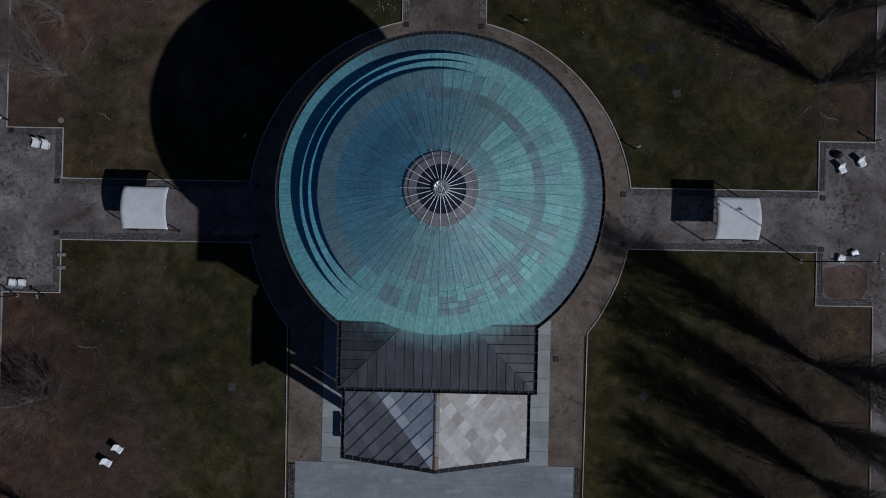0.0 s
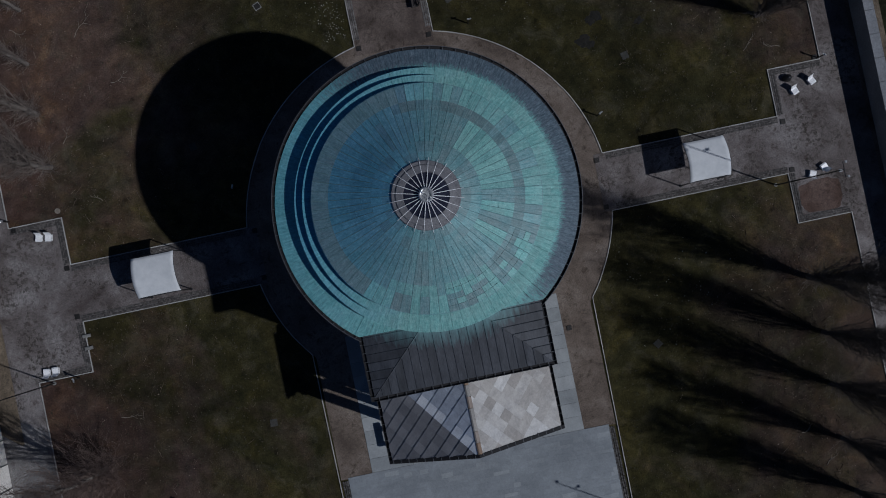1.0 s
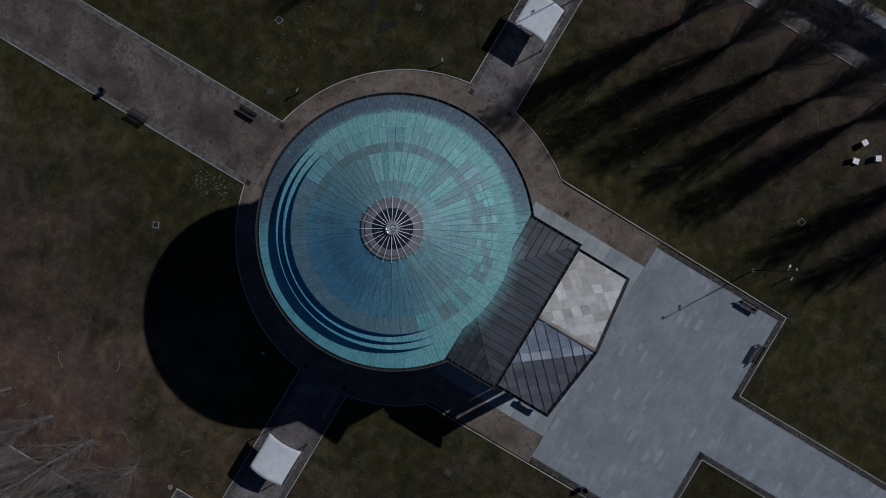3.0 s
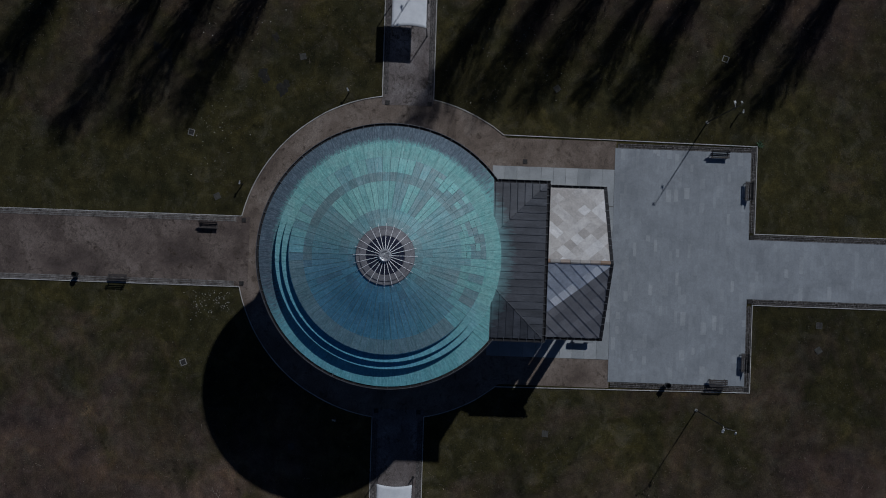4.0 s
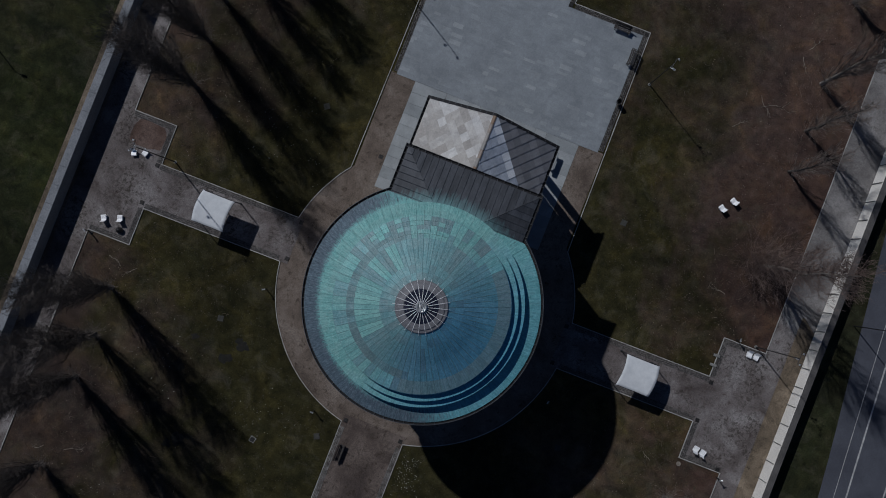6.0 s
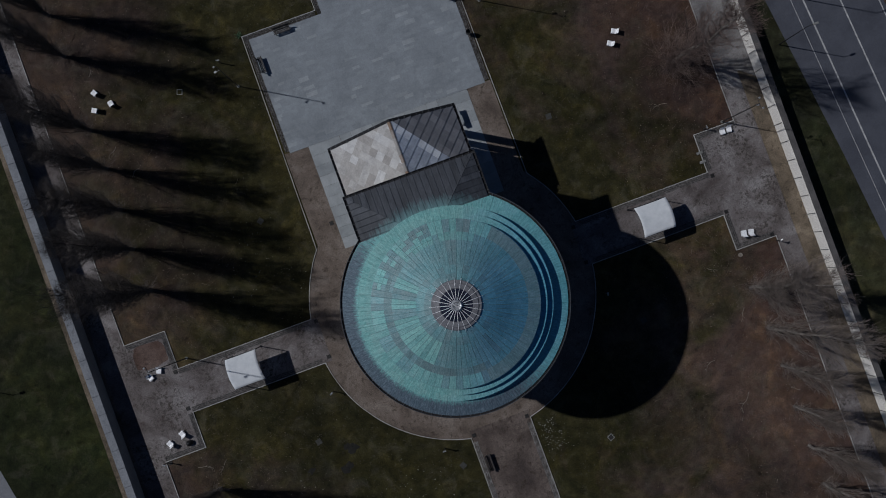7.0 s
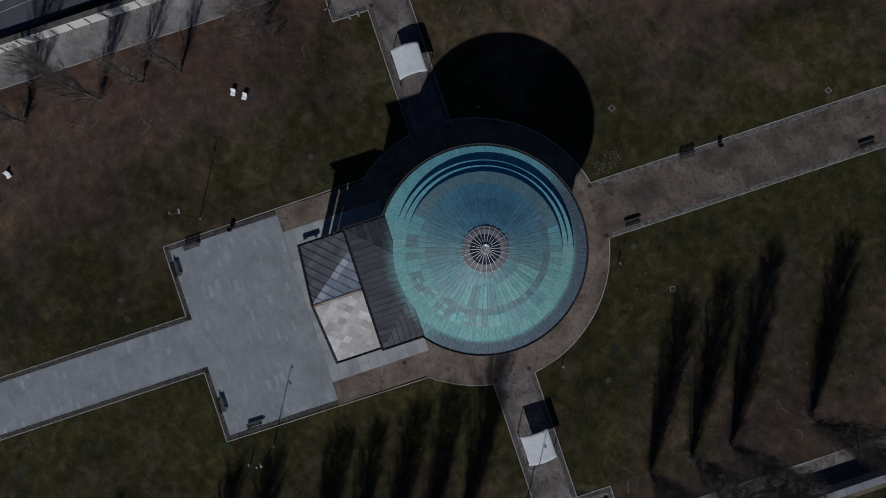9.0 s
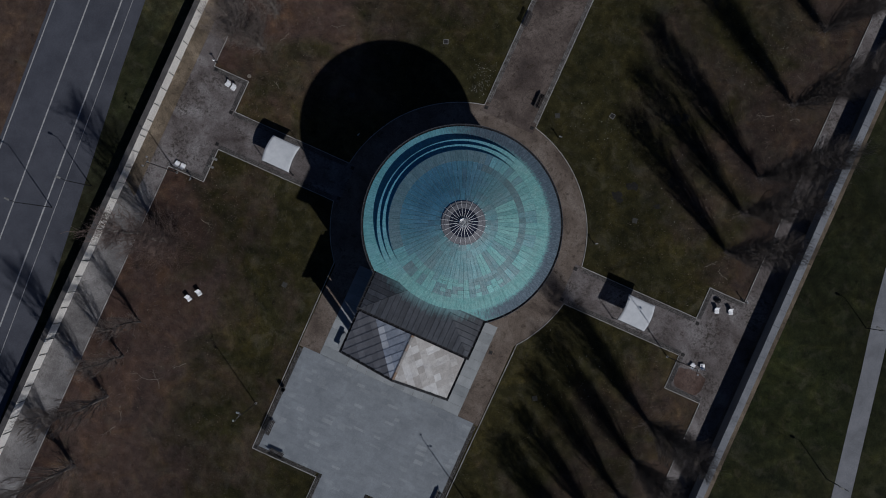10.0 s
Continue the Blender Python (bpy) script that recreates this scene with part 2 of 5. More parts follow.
def copper_material(name, a, c, brown, brown_amount, rough=0.42, rand=0.16, rim=False, blue=1.0):
    """Patinated copper sheet with run-off streaks along the fall; tone differs from sheet to sheet, and shade's blue is
    painted on the north-west.
    """
    m, nt, b = nodes_of(name)
    v = coords(nt)
    sep = nt.nodes.new("ShaderNodeSeparateXYZ")
    nt.links.new(v, sep.inputs[0])
    ang = math_node(nt, 'ARCTAN2', sep.outputs[1], sep.outputs[0])
    rad = math_node(nt, 'POWER', math_node(nt, 'ADD', math_node(nt, 'MULTIPLY', sep.outputs[0], sep.outputs[0]), math_node(nt, 'MULTIPLY', sep.outputs[1], sep.outputs[1])), 0.5)
    pol = nt.nodes.new("ShaderNodeCombineXYZ")
    nt.links.new(math_node(nt, 'MULTIPLY', ang, 30.0), pol.inputs[0])
    nt.links.new(rad, pol.inputs[1])
    fall = nt.nodes.new("ShaderNodeCombineXYZ")
    nt.links.new(math_node(nt, 'MULTIPLY', ang, 62.0), fall.inputs[0])
    nt.links.new(math_node(nt, 'MULTIPLY', rad, 0.55), fall.inputs[1])
    comb = noise_tex(nt, fall.outputs[0], 1.3, 5.0, 0.7)
    streak = noise_tex(nt, pol.outputs[0], 2.6, 8.0, 0.75)
    broad = noise_tex(nt, v, 0.7, 6.0, 0.65, 0.3)
    col = ramp(nt, broad, [(0.28, a), (0.7, c)])
    bf = ramp(nt, math_node(nt, 'ADD', math_node(nt, 'MULTIPLY', streak, 0.6), math_node(nt, 'MULTIPLY', broad, 0.4)), [(0.44, (0, 0, 0)), (0.62, (1, 1, 1))])
    col = mix(nt, math_node(nt, 'MULTIPLY', bf, brown_amount), col, brown)
    # blue of the shaded side painted in towards the north-west, with a ragged border
    shade_blue = math_node(nt, 'ADD', math_node(nt, 'MULTIPLY', math_node(nt, 'COSINE', math_node(nt, 'SUBTRACT', ang, radians(158))), 0.95), math_node(nt, 'MULTIPLY', math_node(nt, 'SUBTRACT', broad, 0.5), 0.9))
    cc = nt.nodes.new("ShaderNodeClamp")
    nt.links.new(math_node(nt, 'MULTIPLY', shade_blue, 0.55 if rim else blue), cc.inputs[0])
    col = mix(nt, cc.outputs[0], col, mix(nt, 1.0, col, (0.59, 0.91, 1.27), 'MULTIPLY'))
    if rim:
        # weather side washed down to dark grey, streaked along the fall
        side = math_node(nt, 'ADD', math_node(nt, 'MULTIPLY', math_node(nt, 'COSINE', math_node(nt, 'SUBTRACT', ang, radians(32))), 1.0), 0.08)
        wash = math_node(nt, 'MULTIPLY', math_node(nt, 'SUBTRACT', rad, 6.70), 3.0)
        wash = math_node(nt, 'ADD', wash, math_node(nt, 'MULTIPLY', math_node(nt, 'SUBTRACT', streak, 0.5), 5.0))
        wc = nt.nodes.new("ShaderNodeClamp")
        nt.links.new(wash, wc.inputs[0])
        sc = nt.nodes.new("ShaderNodeClamp")
        nt.links.new(math_node(nt, 'ADD', math_node(nt, 'MULTIPLY', side, 3.0), math_node(nt, 'MULTIPLY', math_node(nt, 'SUBTRACT', streak, 0.5), 4.0)), sc.inputs[0])
        cl = nt.nodes.new("ShaderNodeClamp")
        nt.links.new(math_node(nt, 'MULTIPLY', wc.outputs[0], sc.outputs[0]), cl.inputs[0])
        grey = ramp(nt, noise_tex(nt, pol.outputs[0], 3.2, 6.0, 0.75), [(0.3, (0.036, 0.057, 0.076)), (0.52, (0.073, 0.108, 0.138)), (0.72, (0.135, 0.186, 0.218))])
        col = mix(nt, cl.outputs[0], col, grey)
    oi = nt.nodes.new("ShaderNodeObjectInfo")
    col = mix(nt, 1.0, col, ramp(nt, oi.outputs["Random"], [(0.0, (1 - rand, 1 - rand, 1 - rand)), (1.0, (1 + rand, 1 + rand, 1 + rand))]), 'MULTIPLY')
    # grey-brown flakes where the patina has worn, drawn out along the fall
    flake = noise_tex(nt, pol.outputs[0], 1.3, 9.0, 0.8, 0.4)
    worn = math_node(nt, 'MULTIPLY', ramp(nt, flake, [(0.50, (0, 0, 0)), (0.62, (1, 1, 1))]), 0.55)
    col = mix(nt, worn, col, mix(nt, 1.0, col, (0.88, 0.74, 0.75), 'MULTIPLY'))
    col = mix(nt, 1.0, col, ramp(nt, streak, [(0.30, (0.66, 0.68, 0.70)), (0.5, (1.0, 1.0, 1.0)), (0.68, (1.34, 1.32, 1.30))]), 'MULTIPLY')
    col = mix(nt, 1.0, col, ramp(nt, comb, [(0.30, (0.74, 0.77, 0.78)), (0.5, (1.0, 1.0, 1.0)), (0.70, (1.27, 1.25, 1.24))]), 'MULTIPLY')
    col = mix(nt, 1.0, col, (1.06, 1.01, 1.01) if rim else (1.13, 1.04, 1.03), 'MULTIPLY')
    fine = noise_tex(nt, v, 7.0, 8.0, 0.8)
    col = mix(nt, 1.0, col, ramp(nt, fine, [(0.28, (0.56, 0.68, 0.70)), (0.5, (1.0, 1.0, 1.0)), (0.72, (1.42, 1.40, 1.38))]), 'MULTIPLY')
    nt.links.new(col, b.inputs["Base Color"])
    b.inputs["Metallic"].default_value = 0.10 if rim else 0.22
    b.inputs["Specular IOR Level"].default_value = 0.3
    nt.links.new(ramp(nt, fine, [(0.3, (rough - 0.08,) * 3), (0.7, (rough + 0.12,) * 3)]), b.inputs["Roughness"])
    bump(nt, b, streak, 0.25, 0.02)
    return m


def stone_pieces(name, stops, rough=0.7, scale=1.2, fine=18.0, island=False, relief=0.25):
    """Cut stone whose tone differs from piece to piece."""
    m, nt, b = nodes_of(name)
    v = coords(nt)
    if island:
        r = nt.nodes.new("ShaderNodeNewGeometry").outputs["Random Per Island"]
    else:
        r = nt.nodes.new("ShaderNodeObjectInfo").outputs["Random"]
    col = ramp(nt, r, stops)
    broad = noise_tex(nt, v, scale, 7.0, 0.65, 0.6)
    col = mix(nt, 1.0, col, ramp(nt, broad, [(0.25, (0.72, 0.72, 0.73)), (0.75, (1.22, 1.21, 1.2))]), 'MULTIPLY')
    g = noise_tex(nt, v, fine, 4.0, 0.75)
    col = mix(nt, 1.0, col, ramp(nt, g, [(0.25, (0.82, 0.82, 0.82)), (0.75, (1.16, 1.16, 1.16))]), 'MULTIPLY')
    nt.links.new(col, b.inputs["Base Color"])
    b.inputs["Roughness"].default_value = rough
    bump(nt, b, g, relief, 0.012)
    return m


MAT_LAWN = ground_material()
MAT_GRAVEL = gravel_material("trodden_gravel", (0.060, 0.047, 0.039), (0.122, 0.099, 0.083), (0.180, 0.153, 0.133), (0.038, 0.028, 0.020), 0.44)
MAT_AVENUE = gravel_material("avenue_gravel", (0.043, 0.034, 0.031), (0.084, 0.067, 0.059), (0.148, 0.123, 0.110), (0.032, 0.024, 0.018), 0.5, 0.4)
MAT_BAY = gravel_material("mossy_gravel", (0.062, 0.052, 0.050), (0.118, 0.105, 0.103), (0.205, 0.192, 0.192), (0.050, 0.037, 0.033), 0.4, 0.72)
MAT_RUSTY = gravel_material("rusty_earth", (0.040, 0.026, 0.021), (0.076, 0.050, 0.041), (0.125, 0.092, 0.080), (0.030, 0.019, 0.015), 0.4, 0.3)
MAT_PALE_GRAVEL = gravel_material("pale_gravel", (0.085, 0.080, 0.080), (0.150, 0.143, 0.142), (0.235, 0.228, 0.226), (0.060, 0.050, 0.046), 0.3, 0.3)
MAT_SANDY = gravel_material("sandy_verge", (0.056, 0.045, 0.033), (0.120, 0.096, 0.070), (0.210, 0.170, 0.126), (0.038, 0.031, 0.021), 0.40)
MAT_COBBLE = stone_pieces("gutter_setts", [(0.0, (0.034, 0.031, 0.030)), (0.6, (0.062, 0.058, 0.055)), (1.0, (0.108, 0.102, 0.097))], 0.85, 0.5, 12.0, True)
MAT_LICHEN = surface("lichen_setts", (0.030, 0.027, 0.026), (0.200, 0.192, 0.184), 2.6, 9.0, 0.9)
MAT_KERB = surface("kerb_stone", (0.22, 0.215, 0.205), (0.44, 0.435, 0.42), 0.8, 14.0)
MAT_BED = surface("paving_joint", (0.142, 0.158, 0.173), (0.189, 0.205, 0.221), 0.8, 14.0)
MAT_PAVING = stone_pieces("plaza_stone", [(0.0, (0.170, 0.189, 0.208)), (0.45, (0.182, 0.202, 0.222)), (0.88, (0.192, 0.213, 0.232)), (0.95, (0.212, 0.233, 0.250)), (1.0, (0.242, 0.263, 0.278))], 0.75, 0.45, 9.0, True)
MAT_PAVING_PIECE = stone_pieces("plaza_stone_piece", [(0.0, (0.170, 0.189, 0.208)), (0.45, (0.182, 0.202, 0.222)), (0.88, (0.192, 0.213, 0.232)), (0.95, (0.212, 0.233, 0.250)), (1.0, (0.242, 0.263, 0.278))], 0.75, 0.45, 9.0)
MAT_APRON = stone_pieces("apron_slab", [(0.0, (0.20, 0.218, 0.228)), (1.0, (0.27, 0.288, 0.298))], 0.8, 0.7, 14.0)
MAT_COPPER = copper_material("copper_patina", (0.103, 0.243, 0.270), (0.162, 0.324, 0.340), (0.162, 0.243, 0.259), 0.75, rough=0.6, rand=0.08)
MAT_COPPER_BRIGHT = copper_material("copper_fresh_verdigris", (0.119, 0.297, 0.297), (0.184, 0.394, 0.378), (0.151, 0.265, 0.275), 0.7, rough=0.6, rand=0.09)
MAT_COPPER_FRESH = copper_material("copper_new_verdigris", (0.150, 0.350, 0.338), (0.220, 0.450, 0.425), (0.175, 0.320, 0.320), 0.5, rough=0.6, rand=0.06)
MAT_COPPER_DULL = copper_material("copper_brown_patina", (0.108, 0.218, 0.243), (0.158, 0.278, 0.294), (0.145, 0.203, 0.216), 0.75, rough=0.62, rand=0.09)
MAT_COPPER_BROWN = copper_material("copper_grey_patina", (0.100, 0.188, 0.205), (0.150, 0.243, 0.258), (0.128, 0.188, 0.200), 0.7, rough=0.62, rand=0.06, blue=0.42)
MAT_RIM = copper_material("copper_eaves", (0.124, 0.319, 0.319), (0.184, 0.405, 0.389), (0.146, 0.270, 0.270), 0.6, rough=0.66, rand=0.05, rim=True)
MAT_SEAM = surface("copper_seam", (0.080, 0.160, 0.180), (0.165, 0.285, 0.300), 1.5, 14.0, 0.6, 0.1, 0.2)
MAT_RIB = surface("white_painted_rib", (0.62, 0.63, 0.65), (0.8, 0.81, 0.82), 3.0, 30.0, 0.4, 0.0, 0.1)
MAT_COLLAR = surface("lantern_collar_lead", (0.098, 0.100, 0.112), (0.185, 0.184, 0.196), 2.4, 14.0, 0.6, 0.15)
MAT_ZINC = surface("dark_zinc", (0.0215, 0.0250, 0.0325), (0.054, 0.059, 0.071), 2.2, 16.0, 0.55, 0.3, 0.2, 0.22, stretch=(1.0, 0.28, 1.0))
MAT_GUTTER = surface("black_gutter", (0.004, 0.004, 0.006), (0.010, 0.010, 0.012), 2.0, 20.0, 0.85, 0.0, 0.1)
MAT_LIP = surface("gutter_edge_zinc", (0.07, 0.075, 0.085), (0.13, 0.135, 0.145), 2.0, 20.0, 0.45, 0.5, 0.1)
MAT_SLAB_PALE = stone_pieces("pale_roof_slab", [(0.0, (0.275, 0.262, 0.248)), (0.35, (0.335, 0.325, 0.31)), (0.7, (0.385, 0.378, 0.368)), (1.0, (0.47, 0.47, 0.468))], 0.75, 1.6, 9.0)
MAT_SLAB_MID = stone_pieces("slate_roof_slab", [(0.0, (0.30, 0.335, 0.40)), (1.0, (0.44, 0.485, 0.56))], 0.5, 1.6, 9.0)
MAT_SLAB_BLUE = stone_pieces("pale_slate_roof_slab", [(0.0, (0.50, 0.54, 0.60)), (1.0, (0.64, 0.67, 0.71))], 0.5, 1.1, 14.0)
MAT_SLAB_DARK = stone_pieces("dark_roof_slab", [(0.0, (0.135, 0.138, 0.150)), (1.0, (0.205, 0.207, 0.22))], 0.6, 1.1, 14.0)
MAT_RIDGE = stone_pieces("ridge_stone", [(0.0, (0.20, 0.195, 0.19)), (0.68, (0.30, 0.29, 0.275)), (0.78, (0.20, 0.125, 0.08)), (1.0, (0.22, 0.16, 0.115))], 0.8, 1.5, 14.0)
MAT_WALL = surface("stucco_wall", (0.30, 0.28, 0.25), (0.42, 0.40, 0.36), 0.6, 10.0, 0.9)
MAT_WHITE_WALL = surface("pale_wall", (0.68, 0.65, 0.60), (0.82, 0.79, 0.74), 0.5, 9.0, 0.9)
MAT_GREY_WALL = surface("grey_concrete", (0.13, 0.138, 0.152), (0.21, 0.22, 0.238), 0.5, 10.0, 0.9)
MAT_FABRIC = surface("white_canvas", (0.46, 0.48, 0.50), (0.57, 0.585, 0.60), 1.6, 30.0, 0.8, 0.0, 0.03, grit=0.2)
MAT_WHITE = surface("white_moulded_plastic", (0.74, 0.75, 0.76), (0.82, 0.82, 0.83), 2.0, 40.0, 0.45, 0.0, 0.05)
MAT_STEEL = surface("dark_painted_steel", (0.012, 0.012, 0.014), (0.03, 0.03, 0.032), 3.0, 30.0, 0.45, 0.4, 0.1)
MAT_PALE_STEEL = surface("galvanised_steel", (0.35, 0.36, 0.37), (0.55, 0.56, 0.57), 3.0, 30.0, 0.4, 0.6, 0.1)
MAT_WOOD = surface("dark_bench_wood", (0.015, 0.013, 0.013), (0.038, 0.032, 0.029), 4.0, 30.0, 0.7, 0.0, 0.3)
MAT_BARK = surface("poplar_bark", (0.040, 0.034, 0.030), (0.10, 0.088, 0.078), 2.0, 14.0, 0.95)
MAT_TWIG = surface("poplar_twig", (0.10, 0.081, 0.069), (0.23, 0.188, 0.162), 1.5, 10.0, 0.9)
MAT_ASPHALT = surface("asphalt", (0.038, 0.041, 0.054), (0.067, 0.071, 0.088), 0.35, 14.0, 0.9)
MAT_LINE = surface("road_paint", (0.22, 0.22, 0.22), (0.42, 0.42, 0.42), 2.5, 18.0, 0.7)
MAT_FARPATH = surface("far_path_paving", (0.115, 0.120, 0.130), (0.185, 0.190, 0.205), 0.5, 12.0)
MAT_IRON = surface("cast_iron", (0.015, 0.014, 0.014), (0.035, 0.033, 0.032), 5.0, 30.0, 0.6, 0.5)
MAT_CONC = surface("weathered_concrete", (0.12, 0.12, 0.115), (0.22, 0.22, 0.21), 2.5, 20.0, 0.9)
MAT_DARK_GRASS = surface("dark_grass", (0.003, 0.003, 0.002), (0.009, 0.008, 0.005), 2.0, 12.0, 0.95)
MAT_PAPER = surface("bleached_scraps", (0.20, 0.20, 0.18), (0.38, 0.38, 0.35), 3.0, 20.0, 0.9)
MAT_DEADWOOD = surface("dead_branch", (0.14, 0.12, 0.10), (0.26, 0.23, 0.19), 3.0, 20.0, 0.9)

# verdigris run-off on the annex roof under the dome's edge
zn = MAT_ZINC.node_tree
zb = zn.nodes["Principled BSDF"]
zp = coords(zn)
zs = zn.nodes.new("ShaderNodeSeparateXYZ")
zn.links.new(zp, zs.inputs[0])
zr = math_node(zn, 'POWER', math_node(zn, 'ADD', math_node(zn, 'MULTIPLY', zs.outputs[0], zs.outputs[0]), math_node(zn, 'MULTIPLY', zs.outputs[1], zs.outputs[1])), 0.5)
za = zn.nodes.new("ShaderNodeCombineXYZ")
zn.links.new(math_node(zn, 'MULTIPLY', zs.outputs[0], 4.0), za.inputs[0])
zn.links.new(math_node(zn, 'MULTIPLY', zs.outputs[1], 0.7), za.inputs[1])
zf = math_node(zn, 'ADD', math_node(zn, 'MULTIPLY', math_node(zn, 'SUBTRACT', 7.55, zr), 1.1), math_node(zn, 'MULTIPLY', math_node(zn, 'SUBTRACT', noise_tex(zn, za.outputs[0], 1.6, 7.0, 0.7), 0.5), 2.4))
zc = zn.nodes.new("ShaderNodeClamp")
zn.links.new(zf, zc.inputs[0])
base_link = zb.inputs["Base Color"].links[0].from_socket
zn.links.new(mix(zn, math_node(zn, 'MULTIPLY', zc.outputs[0], 0.85), base_link, (0.115, 0.215, 0.230)), zb.inputs["Base Color"])

mg, ng, bg_ = nodes_of("lantern_glass")
bg_.inputs["Base Color"].default_value = (0.012, 0.014, 0.028, 1)
bg_.inputs["Roughness"].default_value = 0.12
bg_.inputs["IOR"].default_value = 1.5
pn = noise_tex(ng, coords(ng), 3.0)
ng.links.new(ramp(ng, pn, [(0.3, (0.010, 0.012, 0.022)), (0.7, (0.03, 0.032, 0.05))]), bg_.inputs["Base Color"])
MAT_GLASS = mg

# ---- ground, lawns and paths ----
bm = bmesh.new()
slab(bm, [(-900, -900), (900, -900), (900, 900), (-900, 900)], -1.0, 0.0)
single("ground", bm, MAT_LAWN, "dark winter lawn with bare soil and leaf litter", "lawn", "structure")

KR = 11.9                                  # radius of the ring walk's kerb
A_SIDE_N = math.degrees(math.asin(1.55 / KR))
A_SIDE_S = math.degrees(math.asin(-2.25 / KR))
A_TOP = math.degrees(math.acos(2.6 / KR))
A_FRONT = math.degrees(math.asin(-7.45 / KR))
FX, FY0, FY1 = 9.08, -15.8, -26.2          # plaza half width and ends
ARM_SKEW = 0.0045                          # the side arms lie a quarter degree off square

# ring walk, side arms, recesses and edge walks in one gravel sheet each, level by level
bm = bmesh.new()
slab(bm, arc(KR, 0, 357.5, 143), -0.3, 0.010)
single("pavement_ring", bm, MAT_GRAVEL, "round brown gravel walk about the building", "path", "structure")
bm = bmesh.new()
slab(bm, [(-FX, FY0), (FX, FY0), (FX, -6.5), (-FX, -6.5)], -0.3, 0.015)
single("pavement_forecourt", bm, MAT_GRAVEL, "brown gravel strip beside the porch", "path", "structure")
for name, s in (("pavement_west", -1), ("pavement_east", 1)):
    bm = bmesh.new()
    pts = [(s * 11.2, -2.25), (s * 23.45, -2.25), (s * 23.45, -5.45), (s * 26.95, -5.6), (s * 26.95, -160), (s * 29.3, -160),
           (s * 29.3, 160), (s * 26.95, 160), (s * 26.95, 4.65), (s * 23.45, 4.65), (s * 23.45, 1.55), (s * 11.2, 1.55)]
    pts = [(x, y + ARM_SKEW * x) for x, y in pts]
    if s < 0:
        pts = pts[::-1]
    slab(bm, pts, -0.3, 0.022)
    single(name, bm, MAT_BAY, "worn grey gravel path widening into a seating bay", "path", "structure")
bm = bmesh.new()
bed = []
for k in range(48):
    t = 2 * math.pi * k / 48
    c, q = math.cos(t), math.sin(t)
    f = 1 + 0.16 * noise.noise(Vector((c * 1.6, q * 1.6, 3.1))) + 0.05 * noise.noise(Vector((c * 6, q * 6, 1.0)))
    bed.append((25.22 + 1.42 * f * math.copysign(abs(c) ** 0.6, c), -3.92 + 1.02 * f * math.copysign(abs(q) ** 0.6, q)))
slab(bm, bed, -0.1, 0.030)
single("soil_bed", bm, MAT_RUSTY, "bare reddish earth worn through the bay's gravel", "earth", "structure")
bm = bmesh.new()
slab(bm, [(-2.65, 11.0), (2.55, 11.0), (2.55, 200), (-2.65, 200)], -0.3, 0.027)
single("pavement_north", bm, MAT_AVENUE, "straight brown gravel avenue between kerbs", "path", "structure")
bm = bmesh.new()
slab(bm, [(-30.0, -8.5), (-28.75, -9.5), (-28.65, 160), (-30.0, 160)], -0.3, 0.030)
strip(bm, [(-28.70, -9.4), (-28.68, 160)], 0.04, 0.04, -0.1, 0.06)
single("verge", bm, MAT_SANDY, "sandy yellow verge along the pale wall", "verge", "structure")
bm = bmesh.new()
slab(bm, [(-30.0, -160), (-27.0, -160), (-27.0, -9.0), (-30.0, -7.0)], -0.3, 0.026)
single("pavement_south_west", bm, MAT_PALE_GRAVEL, "pale grey gravel path along the boundary wall", "path", "structure")
bm = bmesh.new()
slab(bm, [(29.25, -160), (29.6, -160), (29.6, 160), (29.25, 160)], -0.3, 0.018)
single("pavement_wall_foot", bm, MAT_GRAVEL, "gravel strip at the foot of the wall", "path", "structure")


def mirror(line, s):
    """The line on the east (1) or west (-1) side; what belongs to the side arms follows their skew."""
    return [(s * x, y + (ARM_SKEW * s * x if x > 10 and abs(y) < 7 else 0)) for x, y in line]


# kerbs: one for each lawn, following its outline
bay_n = [(26.95, 150), (26.95, 4.65), (23.45, 4.65), (23.45, 1.55)]
kerb_n = bay_n + arc(KR, A_SIDE_N, A_TOP, 24) + [(2.6, 150)]
bay_s = [(26.95, -150), (26.95, -5.55), (23.4, -5.55), (23.4, -2.25)]
kerb_s = bay_s + arc(KR, A_SIDE_S, A_FRONT, 10) + [(FX, FY1), (2.62, FY1), (2.62, -150)]
for name, line in (("kerb_north_east", mirror(kerb_n, 1)), ("kerb_north_west", mirror(kerb_n, -1)), ("kerb_south_east", mirror(kerb_s, 1)), ("kerb_south_west", mirror(kerb_s, -1))):
    bm = bmesh.new()
    strip(bm, line, 0.026, 0.026, -0.2, 0.09)
    single(name, bm, MAT_KERB, "thin pale stone kerb round the lawn", "kerb", "structure")


